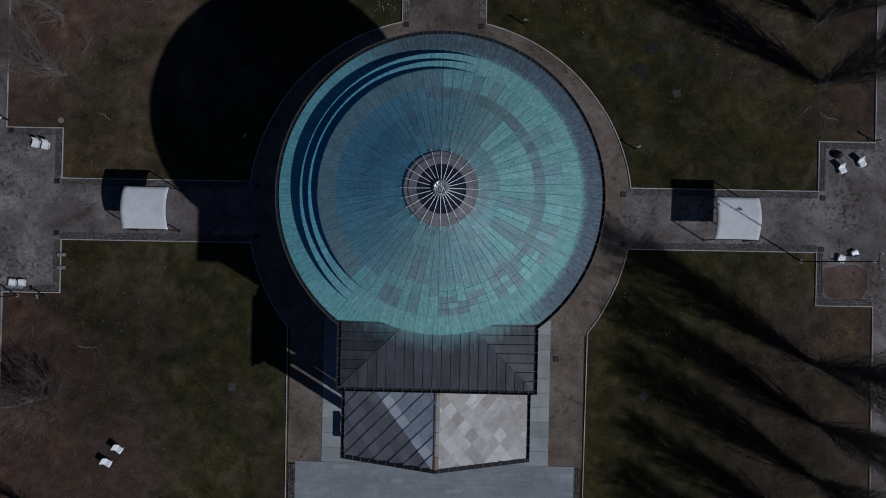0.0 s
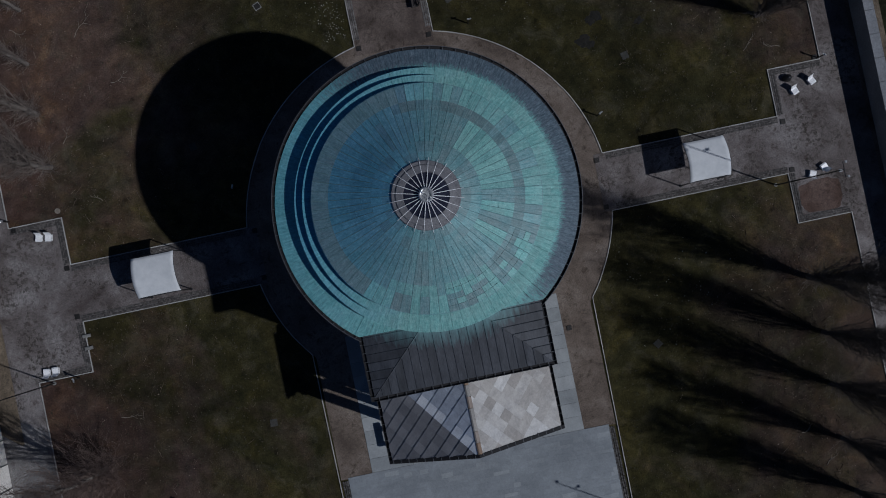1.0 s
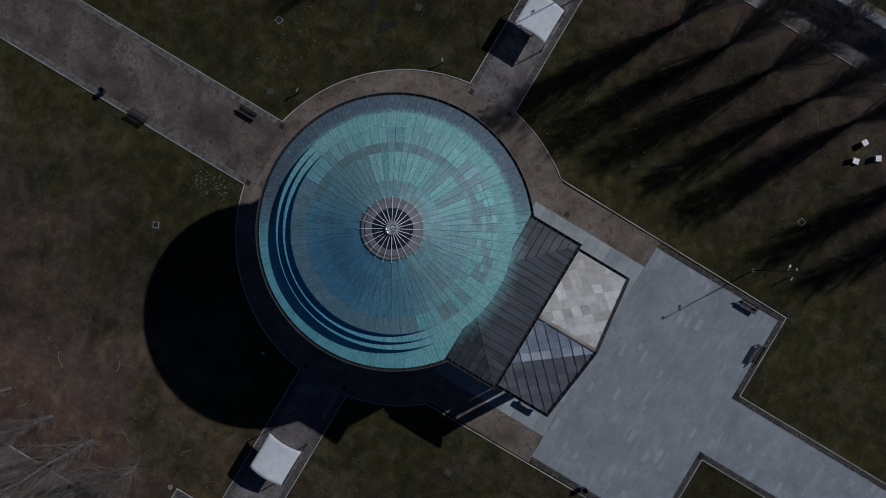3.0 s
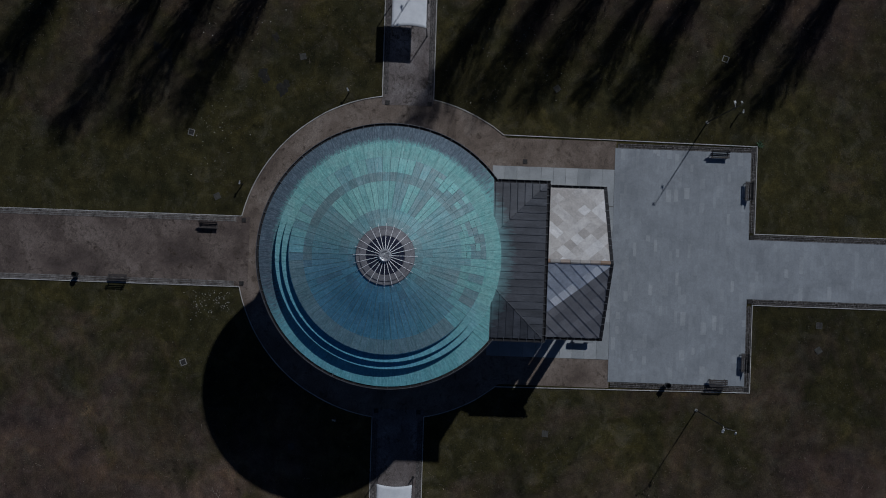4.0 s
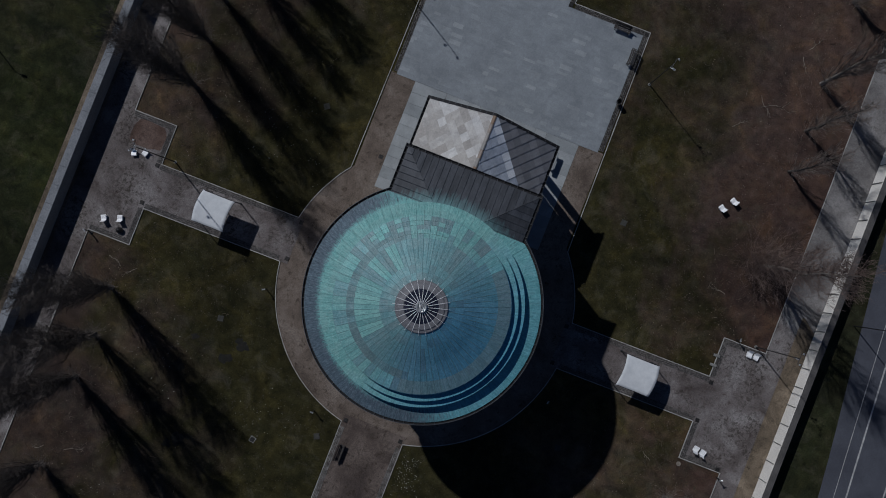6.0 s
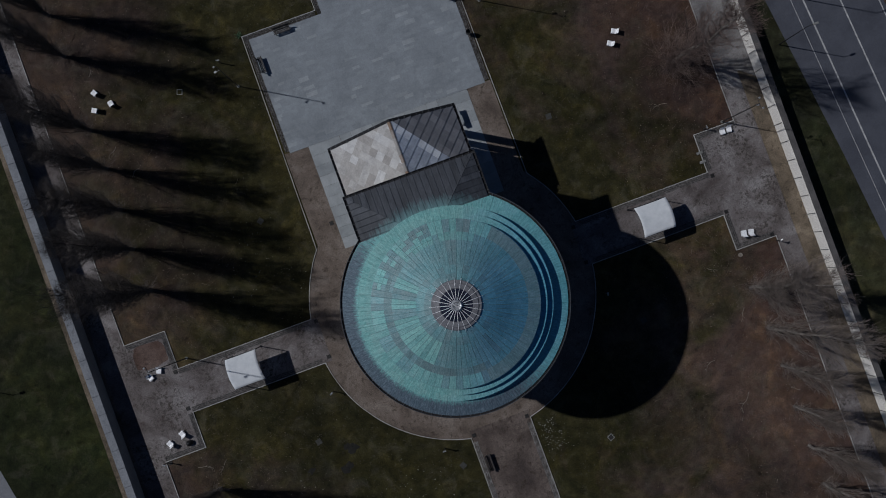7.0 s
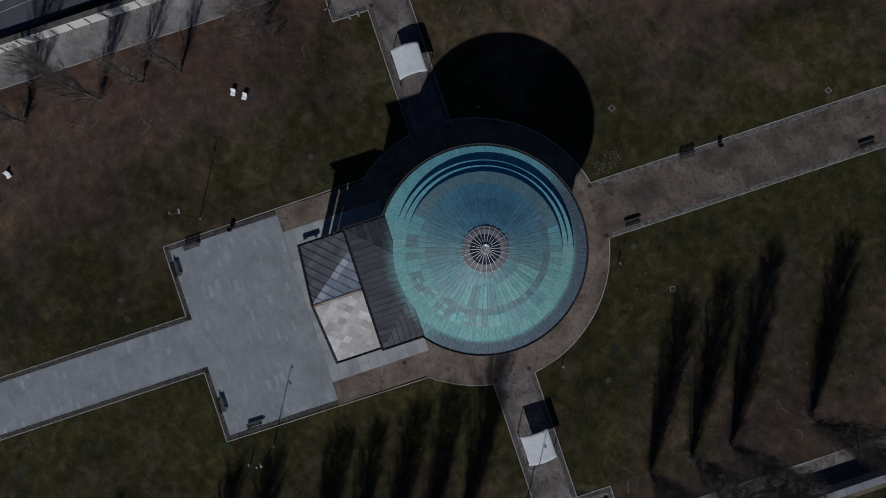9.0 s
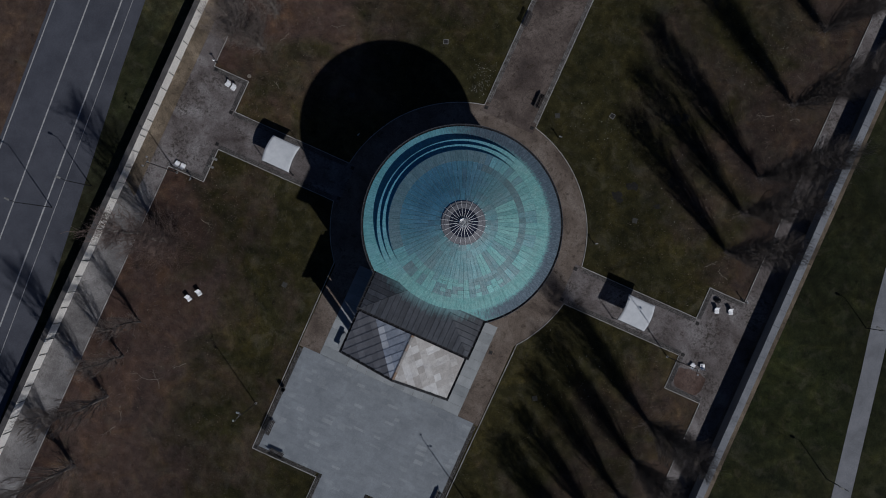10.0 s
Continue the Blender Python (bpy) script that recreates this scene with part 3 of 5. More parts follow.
def setts(bm, line, off, width, z, rnd, size=0.13):
    """Rows of small setts along a polyline, offset to one side."""
    for i in range(len(line) - 1):
        a, c = Vector(line[i]), Vector(line[i + 1])
        d = c - a
        L = d.length
        if L < 0.02:
            continue
        d.normalize()
        nrm = Vector((-d.y, d.x))
        n = max(1, int(L / size))
        rows = max(1, int(width / size))
        for k in range(n):
            for j in range(rows):
                p = a + d * (L * (k + 0.5) / n) + nrm * (off + width * (j + 0.5) / rows)
                h = 0.47 * size
                p = p + d * rnd.uniform(-0.02, 0.02) + nrm * rnd.uniform(-0.012, 0.012)
                zz = z + rnd.uniform(-0.006, 0.008)
                q = [p + d * sx * h * rnd.uniform(0.92, 1.02) + nrm * sy * h * rnd.uniform(0.92, 1.02) for sx, sy in ((-1, -1), (1, -1), (1, 1), (-1, 1))]
                top = [bm.verts.new((w.x, w.y, zz)) for w in q]
                low = [bm.verts.new((w.x, w.y, z - 0.05)) for w in q]
                bm.faces.new(top)
                for e in range(4):
                    bm.faces.new((low[e], low[(e + 1) % 4], top[(e + 1) % 4], top[e]))


rnd = random.Random(4)
sett_lines = []
for s in (1, -1):
    sett_lines += [([(s * 23.45, 1.55), (s * 12.0, 1.55)], 0.05 if s > 0 else -0.45),
                   ([(s * 23.45, -2.25), (s * 12.0, -2.25)], -0.45 if s > 0 else 0.05),
                   ([(s * 23.45, 4.6), (s * 23.45, 1.6)], 0.05 if s > 0 else -0.45),
                   ([(s * 26.9, 4.65), (s * 23.5, 4.65)], 0.05 if s > 0 else -0.45),
                   ([(s * 23.4, -5.5), (s * 23.4, -2.3)], -0.45 if s > 0 else 0.05),
                   ([(s * 26.9, -5.55), (s * 23.45, -5.55)], -0.45 if s > 0 else 0.05),
                   ([(s * 2.62, 12.0), (s * 2.62, 48)], 0.05 if s > 0 else -0.45),
                   ([(s * FX, -15.9), (s * FX, FY1 + 0.05)], -0.5 if s > 0 else 0.05),
                   ([(s * FX, FY1), (s * 2.7, FY1)], -0.45 if s > 0 else 0.05),
                   ([(s * 2.62, FY1), (s * 2.62, -62)], -0.45 if s > 0 else 0.05)]
arm_setts, avenue_setts = bmesh.new(), bmesh.new()
for line, off in sett_lines:
    bm = avenue_setts if abs(line[0][0]) < 10 and line[0][1] > 0 else arm_setts
    setts(bm, [(x, y + (ARM_SKEW * x if abs(x) > 10 else 0)) for x, y in line], off, 0.40, 0.062, rnd, 0.105)
single("gutter_setts", arm_setts, MAT_COBBLE, "rough grey sett gutters laid inside the kerbs", "setts", "stuff")
single("avenue_setts", avenue_setts, MAT_LICHEN, "lichen-spotted sett gutters along the gravel avenue", "setts", "stuff")

# plaza bed and its stones
bm = bmesh.new()
slab(bm, [(-8.62, FY1 + 0.42), (8.62, FY1 + 0.42), (8.62, FY0 + 0.075), (-8.62, FY0 + 0.075)], -0.3, 0.046)
plaza = single("pavement_plaza", bm, MAT_BED, "blue-grey stone plaza before the porch", "plaza", "structure")
bm = bmesh.new()
slab(bm, [(-2.2, -200), (2.2, -200), (2.2, FY1 + 0.40), (-2.2, FY1 + 0.40)], -0.3, 0.040)
single("pavement_south", bm, MAT_BED, "straight blue-grey stone avenue leading to the plaza", "path", "structure")


def stone_rows(x0, x1, y0, y1, z, rnd, w=0.30):
    """Staggered stone courses running along x; returns vertices and faces of the raised stones."""
    vs, fs = [], []
    edges = [y0]
    while edges[-1] < y1 - 0.42:
        edges.append(edges[-1] + w * rnd.choice((0.75, 1.0, 1.0, 1.3)))
    edges.append(y1)
    for i in range(len(edges) - 1):
        x = x0 - rnd.uniform(0, 0.7)
        while x < x1:
            L = rnd.uniform(0.45, 1.05)
            a, c = max(x, x0), min(x + L, x1)
            x += L
            if c - a < 0.05:
                continue
            g = 0.0015
            zz = z + rnd.uniform(-0.003, 0.004)
            k = len(vs)
            ya, yb = edges[i] + g, edges[i + 1] - g
            for hz in (z - 0.03, zz):
                vs += [(a + g, ya, hz), (c - g, ya, hz), (c - g, yb, hz), (a + g, yb, hz)]
            fs += [(k + 4, k + 5, k + 6, k + 7), (k, k + 1, k + 5, k + 4), (k + 1, k + 2, k + 6, k + 5), (k + 2, k + 3, k + 7, k + 6), (k + 3, k, k + 4, k + 7)]
    return vs, fs


PLAZA_NEAR = -19.75                        # stones north of this line are pieces of their own
plaza_v, plaza_f = stone_rows(-8.60, 8.60, FY1 + 0.42, FY0 + 0.07, 0.055, random.Random(7))
far_f = [f for f in plaza_f if plaza_v[f[0]][1] < PLAZA_NEAR]
avenue_v, avenue_f = stone_rows(-2.18, 2.18, -70.0, FY1 + 0.418, 0.056, random.Random(8))
for nm, vs, fs in (("plaza_stones", plaza_v, far_f), ("avenue_stones", avenue_v, avenue_f)):
    me = bpy.data.meshes.new(nm)
    used = sorted({i for f in fs for i in f})
    at_index = {i: k for k, i in enumerate(used)}
    me.from_pydata([vs[i] for i in used], [], [tuple(at_index[i] for i in f) for f in fs])
    me.materials.append(MAT_PAVING)
    tagged(new(nm, me), "long blue-grey paving stones in staggered courses", "paving", "", "stuff")

# apron slabs beside the annex
apron = tagged(new("apron"), "pale grey slab apron beside the annex", "apron", "", "structure")
for s in (-1, 1):
    y = -15.72
    k = 0
    while y < -6.9:
        L = 0.9
        x_in = 4.3
        bm = bmesh.new()
        box(bm, min(s * x_in, s * 7.0), max(s * x_in, s * 7.0), y + 0.006, y + L - 0.006, -0.2, 0.05 + 0.003 * (k % 3), 0.004)
        part("apron_slab", bm, MAT_APRON, apron)
        y += L
        k += 1

for k in range(9):
    bm = bmesh.new()
    box(bm, -4.28 + k * 0.951, -4.28 + (k + 1) * 0.951 - 0.012, -15.72, -14.42, -0.2, 0.05 + 0.003 * (k % 3), 0.004)
    part("apron_slab", bm, MAT_APRON, apron)

# drain grates at the path corners
for x, y in ((11.35, 1.2), (11.35, -1.9), (-11.35, 1.2), (-11.35, -1.9), (2.3, 11.45), (-2.35, 11.45), (23.75, 1.25), (23.7, -1.95), (-23.75, 1.25), (-23.7, -1.95),
             (26.65, 4.95), (-26.65, 4.35), (2.35, -26.0), (-2.35, -26.0), (8.85, -25.95), (-8.85, -25.95), (7.38, -9.1)):
    bm = bmesh.new()
    box(bm, -0.16, 0.16, -0.16, 0.16, -0.05, 0.075, 0.008)
    for k in range(5):
        box(bm, -0.13, 0.13, -0.125 + k * 0.056, -0.100 + k * 0.056, 0.07, 0.088)
    ob = single("drain_grate", bm, MAT_IRON, "dark square cast iron drain grate", "drain", "", "path drains")
    ob.location = (x, y, 0)

# ---- boundary walls, road and terrace ----
MAT_COPING = surface("dark_coping", (0.045, 0.042, 0.042), (0.09, 0.085, 0.082), 1.0, 12.0, 0.9)
ww = tagged(new("wall_west"), "pale plastered boundary wall with thin ribs", "wall", "", "structure")
bm = bmesh.new()
slab(bm, [(-30.42, -120), (-30.0, -120), (-30.0, 120), (-30.42, 120)], -0.3, 1.92)
part("wall_body", bm, MAT_WHITE_WALL, ww)
bm = bmesh.new()
slab(bm, [(-30.52, -120), (-30.03, -120), (-30.03, 120), (-30.52, 120)], 1.92, 2.0)
part("coping", bm, MAT_COPING, ww)
bm = bmesh.new()
box(bm, -30.0, -29.92, -0.022, 0.022, -0.2, 1.9, 0.005)
rib = mesh_of("wall_rib", bm, MAT_CONC)
for k in range(-26, 30):
    ob = new("wall_rib", rib)
    ob.parent = ww
    ob.location = (0, 0.6 + k * 1.57, 0)

we = tagged(new("wall_east"), "tall grey concrete retaining wall with a flat coping", "wall", "", "structure")
bm = bmesh.new()
slab(bm, [(29.58, -120), (30.12, -120), (30.12, 120), (29.58, 120)], -0.3, 1.95)
part("wall_body", bm, MAT_GREY_WALL, we)
bm = bmesh.new()
box(bm, 29.52, 30.18, -0.76, 0.76, 1.95, 2.05, 0.012)
cop = mesh_of("coping_slab", bm, MAT_GREY_WALL)
for k in range(-30, 36):
    ob = new("coping_slab", cop)
    ob.parent = we
    ob.location = (0, k * 1.54, 0)
bm = bmesh.new()
slab(bm, [(30.12, -300), (900, -300), (900, 300), (30.12, 300)], -0.5, 1.88)
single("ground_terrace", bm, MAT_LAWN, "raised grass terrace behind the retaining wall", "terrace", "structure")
bm = bmesh.new()
slab(bm, [(30.12, -120), (30.6, -120), (30.6, 120), (30.12, 120)], 1.5, 1.89)
single("terrace_edge", bm, MAT_SANDY, "bare earth edge behind the wall", "verge", "structure")
bm = bmesh.new()
slab(bm, [(50.6, -60), (52.5, -60), (42.5, -8), (40.3, 3.5), (39.2, 9.2), (37.9, 19), (37.4, 60), (35.6, 60), (36.0, 18), (37.4, 9.2), (38.65, 3.2), (40.75, -8)], 1.5, 1.90)
single("pavement_terrace", bm, MAT_FARPATH, "pale footpath across the terrace", "path", "structure")


def road_x(x0, y):
    return x0 - 0.072 * y


bm = bmesh.new()
slab(bm, [(-43.0 + 0.072 * 120 - 0.0, -120), (-34.6 + 0.072 * 120, -120), (-34.2 + 0.1 * 20, -20), (-34.6, 0), (-34.6 - 0.1 * 20, 20), (-34.6 - 0.072 * 120, 120), (-43.0 - 0.072 * 120, 120)], -0.3, 0.02)
single("road", bm, MAT_ASPHALT, "grey asphalt road behind the pale wall", "road", "structure")
marks = tagged(new("road_marking"), "worn white painted road lines", "road marking", "", "structure")
for x0, w in ((-36.9, 0.13), (-39.75, 0.12), (-42.7, 0.10), (-35.9, 0.05)):
    bm = bmesh.new()
    slab(bm, [(road_x(x0, -90), -90), (road_x(x0, -90) + w, -90), (road_x(x0, 90) + w, 90), (road_x(x0, 90), 90)], 0.0, 0.026)
    part("painted_line", bm, MAT_LINE, marks)


# ---- the rotunda ----
rotunda = thing("rotunda", "round domed building with green copper roof and gabled porch", "building")
AZ0, AZ1 = radians(-53.4), radians(233.4)       # free eaves, between the annex corners
EZ = 13.62                                     # eaves height

bm = bmesh.new()
revolve(bm, [(7.35, -0.3), (7.35, 0.6), (7.25, 0.65), (7.25, 12.7), (7.45, 12.8), (7.45, 13.1), (7.65, 13.25), (7.65, EZ - 0.12), (6.4, EZ - 0.12)])
part("drum_wall", bm, MAT_WALL, rotunda, "pale plastered drum wall with a cornice")

# gutter round the eaves
bm = bmesh.new()
revolve(bm, [(7.64, EZ - 0.16), (7.98, EZ - 0.16), (7.98, EZ + 0.02), (7.96, EZ + 0.02), (7.96, EZ - 0.10), (7.78, EZ - 0.10), (7.78, EZ)], AZ0, AZ1, 132)
part("gutter", bm, MAT_GUTTER, rotunda, "black metal eaves gutter")
bm = bmesh.new()
revolve(bm, [(7.98, EZ - 0.02), (8.0, EZ), (8.0, EZ + 0.03), (7.97, EZ + 0.03), (7.97, EZ)], AZ0, AZ1, 132)
part("gutter_lip", bm, MAT_LIP, rotunda, "thin grey zinc gutter edge")
bm = bmesh.new()
box(bm, 7.78, 7.99, -0.014, 0.014, EZ - 0.03, EZ + 0.02)
brk = mesh_of("gutter_bracket", bm, MAT_LIP)
for k in range(58):
    ob = new("gutter_bracket", brk)
    ob.parent = rotunda
    ob.matrix_basis = Matrix.Rotation(AZ0 + (AZ1 - AZ0) * (k + 0.5) / 58, 4, 'Z')


def wedge(profile, a, gap, thick, seam, seam_slot=0):
    """A roof sheet: a sector of half-angle a along an (r, z) profile, with a standing seam on one edge."""
    bm = bmesh.new()
    tops, lows = [], []
    for r, z in profile:
        row_t, row_l = [], []
        for f in (-1, 0, 1):
            t = f * (a - gap / max(r, 0.3))
            row_t.append(bm.verts.new((r * math.cos(t), r * math.sin(t), z)))
            row_l.append(bm.verts.new((r * math.cos(t), r * math.sin(t), z - thick)))
        tops.append(row_t)
        lows.append(row_l)
    for i in range(len(profile) - 1):
        for k in range(2):
            bm.faces.new((tops[i][k], tops[i + 1][k], tops[i + 1][k + 1], tops[i][k + 1]))
        bm.faces.new((tops[i][0], lows[i][0], lows[i + 1][0], tops[i + 1][0]))
        bm.faces.new((tops[i][2], tops[i + 1][2], lows[i + 1][2], lows[i][2]))
    for i in (0, -1):
        for k in range(2):
            f = (tops[i][k], tops[i][k + 1], lows[i][k + 1], lows[i][k])
            bm.faces.new(f if i == 0 else f[::-1])
    if seam:
        for i in range(len(profile) - 1):
            (r0, z0), (r1, z1) = profile[i], profile[i + 1]
            p = Vector((r0 * math.cos(a), r0 * math.sin(a), z0 + seam * 0.3))
            q = Vector((r1 * math.cos(a), r1 * math.sin(a), z1 + seam * 0.3))
            old = set(bm.faces)
            tube(bm, p, q, seam, seam, 4)
            for f in bm.faces:
                if f not in old:
                    f.material_index = seam_slot
    bmesh.ops.recalc_face_normals(bm, faces=bm.faces)
    return bm


# the cap under the sheets
DOME = [(5.72, 15.54), (4.85, 15.86), (3.9, 16.38), (2.9, 17.05), (2.2, 17.46), (1.6, 17.76)]


def dome_z(r):
    for (r0, z0), (r1, z1) in zip(DOME, DOME[1:]):
        if r1 <= r <= r0:
            return z0 + (z1 - z0) * (r0 - r) / (r0 - r1)
    return DOME[-1][1]


bm = bmesh.new()
revolve(bm, [(6.6, EZ - 0.3), (6.6, 14.0), (5.7, 14.6), (5.6, 15.2)] + [(r, z - 0.06) for r, z in DOME[1:]] + [(0.4, 17.75)])
dome = part("dome", bm, MAT_GUTTER, rotunda, "shallow dome of green patinated copper sheets")

def clip(poly, nx, ny, d):
    """Keeps the side nx*x + ny*y <= d of a convex polygon."""
    out = []
    for i, p in enumerate(poly):
        q = poly[(i + 1) % len(poly)]
        fp, fq = nx * p[0] + ny * p[1] - d, nx * q[0] + ny * q[1] - d
        if fp <= 0:
            out.append(p)
        if fp * fq < 0:
            t = fp / (fp - fq)
            out.append((p[0] + (q[0] - p[0]) * t, p[1] + (q[1] - p[1]) * t))
    return out


def area(poly):
    return 0.5 * sum(p[0] * q[1] - q[0] * p[1] for p, q in zip(poly, poly[1:] + poly[:1]))


def sheet(poly, zf, lift, thick):
    bm = bmesh.new()
    v = [bm.verts.new((x, y, zf(x, y) + lift)) for x, y in poly]
    w = [bm.verts.new((x, y, zf(x, y) + lift - thick)) for x, y in poly]
    bm.faces.new(v)
    for i in range(len(poly)):
        bm.faces.new((w[i], w[(i + 1) % len(poly)], v[(i + 1) % len(poly)], v[i]))
    return bm


# eaves sheets, cut straight where they meet the annex
RIM = [(7.82, EZ + 0.0), (7.1, EZ + 0.24), (6.66, EZ + 0.41)]
rim_me = mesh_of("eaves_sheet", wedge(RIM, math.pi / 72, 0.010, 0.05, 0.012), MAT_RIM)
CUT = -6.15
for k in range(72):
    a = 2 * math.pi * (k + 0.5) / 72
    arm = radians(2.5) - 0.001
    ends = [(r * math.cos(a + t), r * math.sin(a + t)) for r, t in ((6.64, -arm), (7.82, -arm), (7.82, arm), (6.64, arm))]
    if min(y for x, y in ends) < CUT and abs(ends[0][0]) < 6:
        rest = clip(ends, 0, -1, -CUT)
        if len(rest) > 2 and area(rest) > 0.01:
            part("eaves_sheet", sheet(rest, lambda x, y: EZ + (7.82 - math.hypot(x, y)) * 0.354, 0.015, 0.05), MAT_RIM, dome)
        continue
    ob = new("eaves_sheet", rim_me)
    ob.parent = dome
    ob.matrix_basis = Matrix.Rotation(a, 4, 'Z')

# three steps
STEPS = [(6.66, 6.20, EZ + 0.36, 14.56), (6.20, 5.73, 14.60, 15.04), (5.73, 5.60, 15.08, 15.50)]
for i, (ro, ri, z0, z1) in enumerate(STEPS):
    bm = bmesh.new()
    revolve(bm, [(ro, z0), (ro, z1 - 0.03), (ro + 0.025, z1 - 0.02), (ro + 0.025, z1), (ri - 0.02, z1 + 0.06)], n=144)
    if i < 2:
        for k in range(72):
            a = 2 * math.pi * k / 72
            c, s = math.cos(a), math.sin(a)
            tube(bm, (ro * c, ro * s, z1 + 0.008), (ri * c, ri * s, z1 + 0.06), 0.012, 0.012, 4)
    part("step", bm, MAT_COPPER_BRIGHT if i < 2 else MAT_COPPER, dome, "copper-clad step ring")

# dome sheets in four courses
rnd = random.Random(21)
COURSES = [(5.72, 4.85, 72), (4.85, 4.30, 72), (4.30, 2.65, 72), (2.65, 2.12, 36), (2.12, 1.60, 36)]
cache = {}


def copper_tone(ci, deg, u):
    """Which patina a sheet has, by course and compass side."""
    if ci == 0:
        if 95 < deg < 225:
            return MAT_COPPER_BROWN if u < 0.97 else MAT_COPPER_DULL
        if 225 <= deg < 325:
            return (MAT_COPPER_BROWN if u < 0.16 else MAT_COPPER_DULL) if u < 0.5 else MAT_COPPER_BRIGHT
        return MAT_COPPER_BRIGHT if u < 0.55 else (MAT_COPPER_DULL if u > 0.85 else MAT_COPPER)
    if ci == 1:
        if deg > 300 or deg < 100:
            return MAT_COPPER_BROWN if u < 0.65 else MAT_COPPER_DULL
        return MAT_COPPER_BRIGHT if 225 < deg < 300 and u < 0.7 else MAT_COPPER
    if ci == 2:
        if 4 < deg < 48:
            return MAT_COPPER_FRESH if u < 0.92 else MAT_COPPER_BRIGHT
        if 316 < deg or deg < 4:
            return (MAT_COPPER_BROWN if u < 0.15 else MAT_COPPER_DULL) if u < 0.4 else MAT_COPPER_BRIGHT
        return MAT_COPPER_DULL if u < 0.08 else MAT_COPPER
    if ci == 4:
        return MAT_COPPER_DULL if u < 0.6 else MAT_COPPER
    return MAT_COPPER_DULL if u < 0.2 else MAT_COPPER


for ci, (r0, r1, n) in enumerate(COURSES):
    for k in range(n):
        a = 2 * math.pi * (k + 0.5) / n
        deg = math.degrees(a) % 360
        # patched quarter: short sheets laid one above another
        pieces = (3, 2, 1, 1, 1)[ci] if 272 < deg < 330 else 1
        for p in range(pieces):
            ra, rb = r0 + (r1 - r0) * p / pieces, r0 + (r1 - r0) * (p + 1) / pieces
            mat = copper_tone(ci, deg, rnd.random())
            kind = rnd.randrange(4) if ci == 2 and pieces == 1 else 0
            key = (ci, pieces, p, kind, mat.name)
            if key not in cache:
                lap = 0.012 if p < pieces - 1 else 0.0
                prof = [(ra + (rb + lap - ra) * f, dome_z(ra + (rb + lap - ra) * f)) for f in (0, 0.35, 0.7, 1)]
                bm = wedge(prof, math.pi / n, 0.014, 0.05, 0.014, 1)
                if kind:
                    # a folded cross joint part-way up the sheet
                    rj = 2.75 + 0.38 * kind
                    h = rj * (math.pi / n - 0.004)
                    tube(bm, (rj, -h, dome_z(rj) + 0.002), (rj, h, dome_z(rj) + 0.002), 0.010, 0.010, 4)
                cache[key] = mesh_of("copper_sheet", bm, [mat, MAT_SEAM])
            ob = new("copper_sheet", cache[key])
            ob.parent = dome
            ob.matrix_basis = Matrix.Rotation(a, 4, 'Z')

# lantern: lead collar, dark glass cone, pale ribs, hub
lantern = part("lantern", revolve(bmesh.new(), [(1.66, 17.60), (1.66, 17.80), (1.63, 17.83), (1.46, 17.85), (1.45, 17.90), (1.42, 17.92), (1.12, 17.97), (1.08, 17.92), (1.08, 17.7)]), MAT_COLLAR, rotunda, "grey lead collar of the skylight")
for k in range(24):
    a0, a1 = 2 * math.pi * k / 24, 2 * math.pi * (k + 1) / 24
    bm = bmesh.new()
    v = [bm.verts.new((r * math.cos(t), r * math.sin(t), z)) for r, z, t in ((1.1, 17.92, a0), (1.1, 17.92, a1), (0.3, 18.06, a1), (0.3, 18.06, a0))]
    w = [bm.verts.new(p.co - Vector((0, 0, 0.02))) for p in v]
    bm.faces.new(v)
    bm.faces.new(w[::-1])
    for e in range(4):
        bm.faces.new((w[e], w[(e + 1) % 4], v[(e + 1) % 4], v[e]))
    part("pane", bm, MAT_GLASS, lantern, "dark skylight pane")
bm = bmesh.new()
tube(bm, (1.80, 0, 17.76), (1.62, 0, 17.89), 0.010, 0.012, 6)
tube(bm, (1.62, 0, 17.89), (1.08, 0, 17.98), 0.012, 0.018, 6)
tube(bm, (1.08, 0, 17.98), (0.28, 0, 18.16), 0.018, 0.018, 6)
rib_me = mesh_of("rib", bm, MAT_RIB)
for k in range(24):
    ob = new("rib", rib_me)
    ob.parent = lantern
    ob.matrix_basis = Matrix.Rotation(2 * math.pi * k / 24, 4, 'Z')
bm = bmesh.new()
revolve(bm, [(0.34, 18.15), (0.36, 18.3), (0.30, 18.36), (0.24, 18.34), (0.20, 18.22), (0.10, 18.2), (0.02, 18.2)], n=24)
for k in range(8):
    a = 2 * math.pi * k / 8
    tube(bm, (0.30 * math.cos(a), 0.30 * math.sin(a), 18.36), (0.10 * math.cos(a + 1), 0.10 * math.sin(a + 1), 18.45), 0.02, 0.015, 5)
tube(bm, (0.02, 0, 18.2), (0.0, 0.03, 18.75), 0.03, 0.012, 6)
part("hub", bm, MAT_PALE_STEEL, lantern, "grey metal crown hub with a short spike")

# ---- annex with dark hipped metal roof ----
AX, AY = 4.66, -9.36
bm = bmesh.new()
box(bm, -AX + 0.35, AX - 0.35, AY + 0.3, -4.5, -0.2, EZ - 0.1)
box(bm, -AX + 0.2, AX - 0.2, AY + 0.15, -5.2, 12.9, EZ - 0.12)
part("annex_wall", bm, MAT_WALL, rotunda, "pale plastered annex wall")
PITCH = 0.13
bm = bmesh.new()


def annex_z(x, y):
    return EZ + 0.0 + PITCH * min(x + AX, AX - x, y - AY)


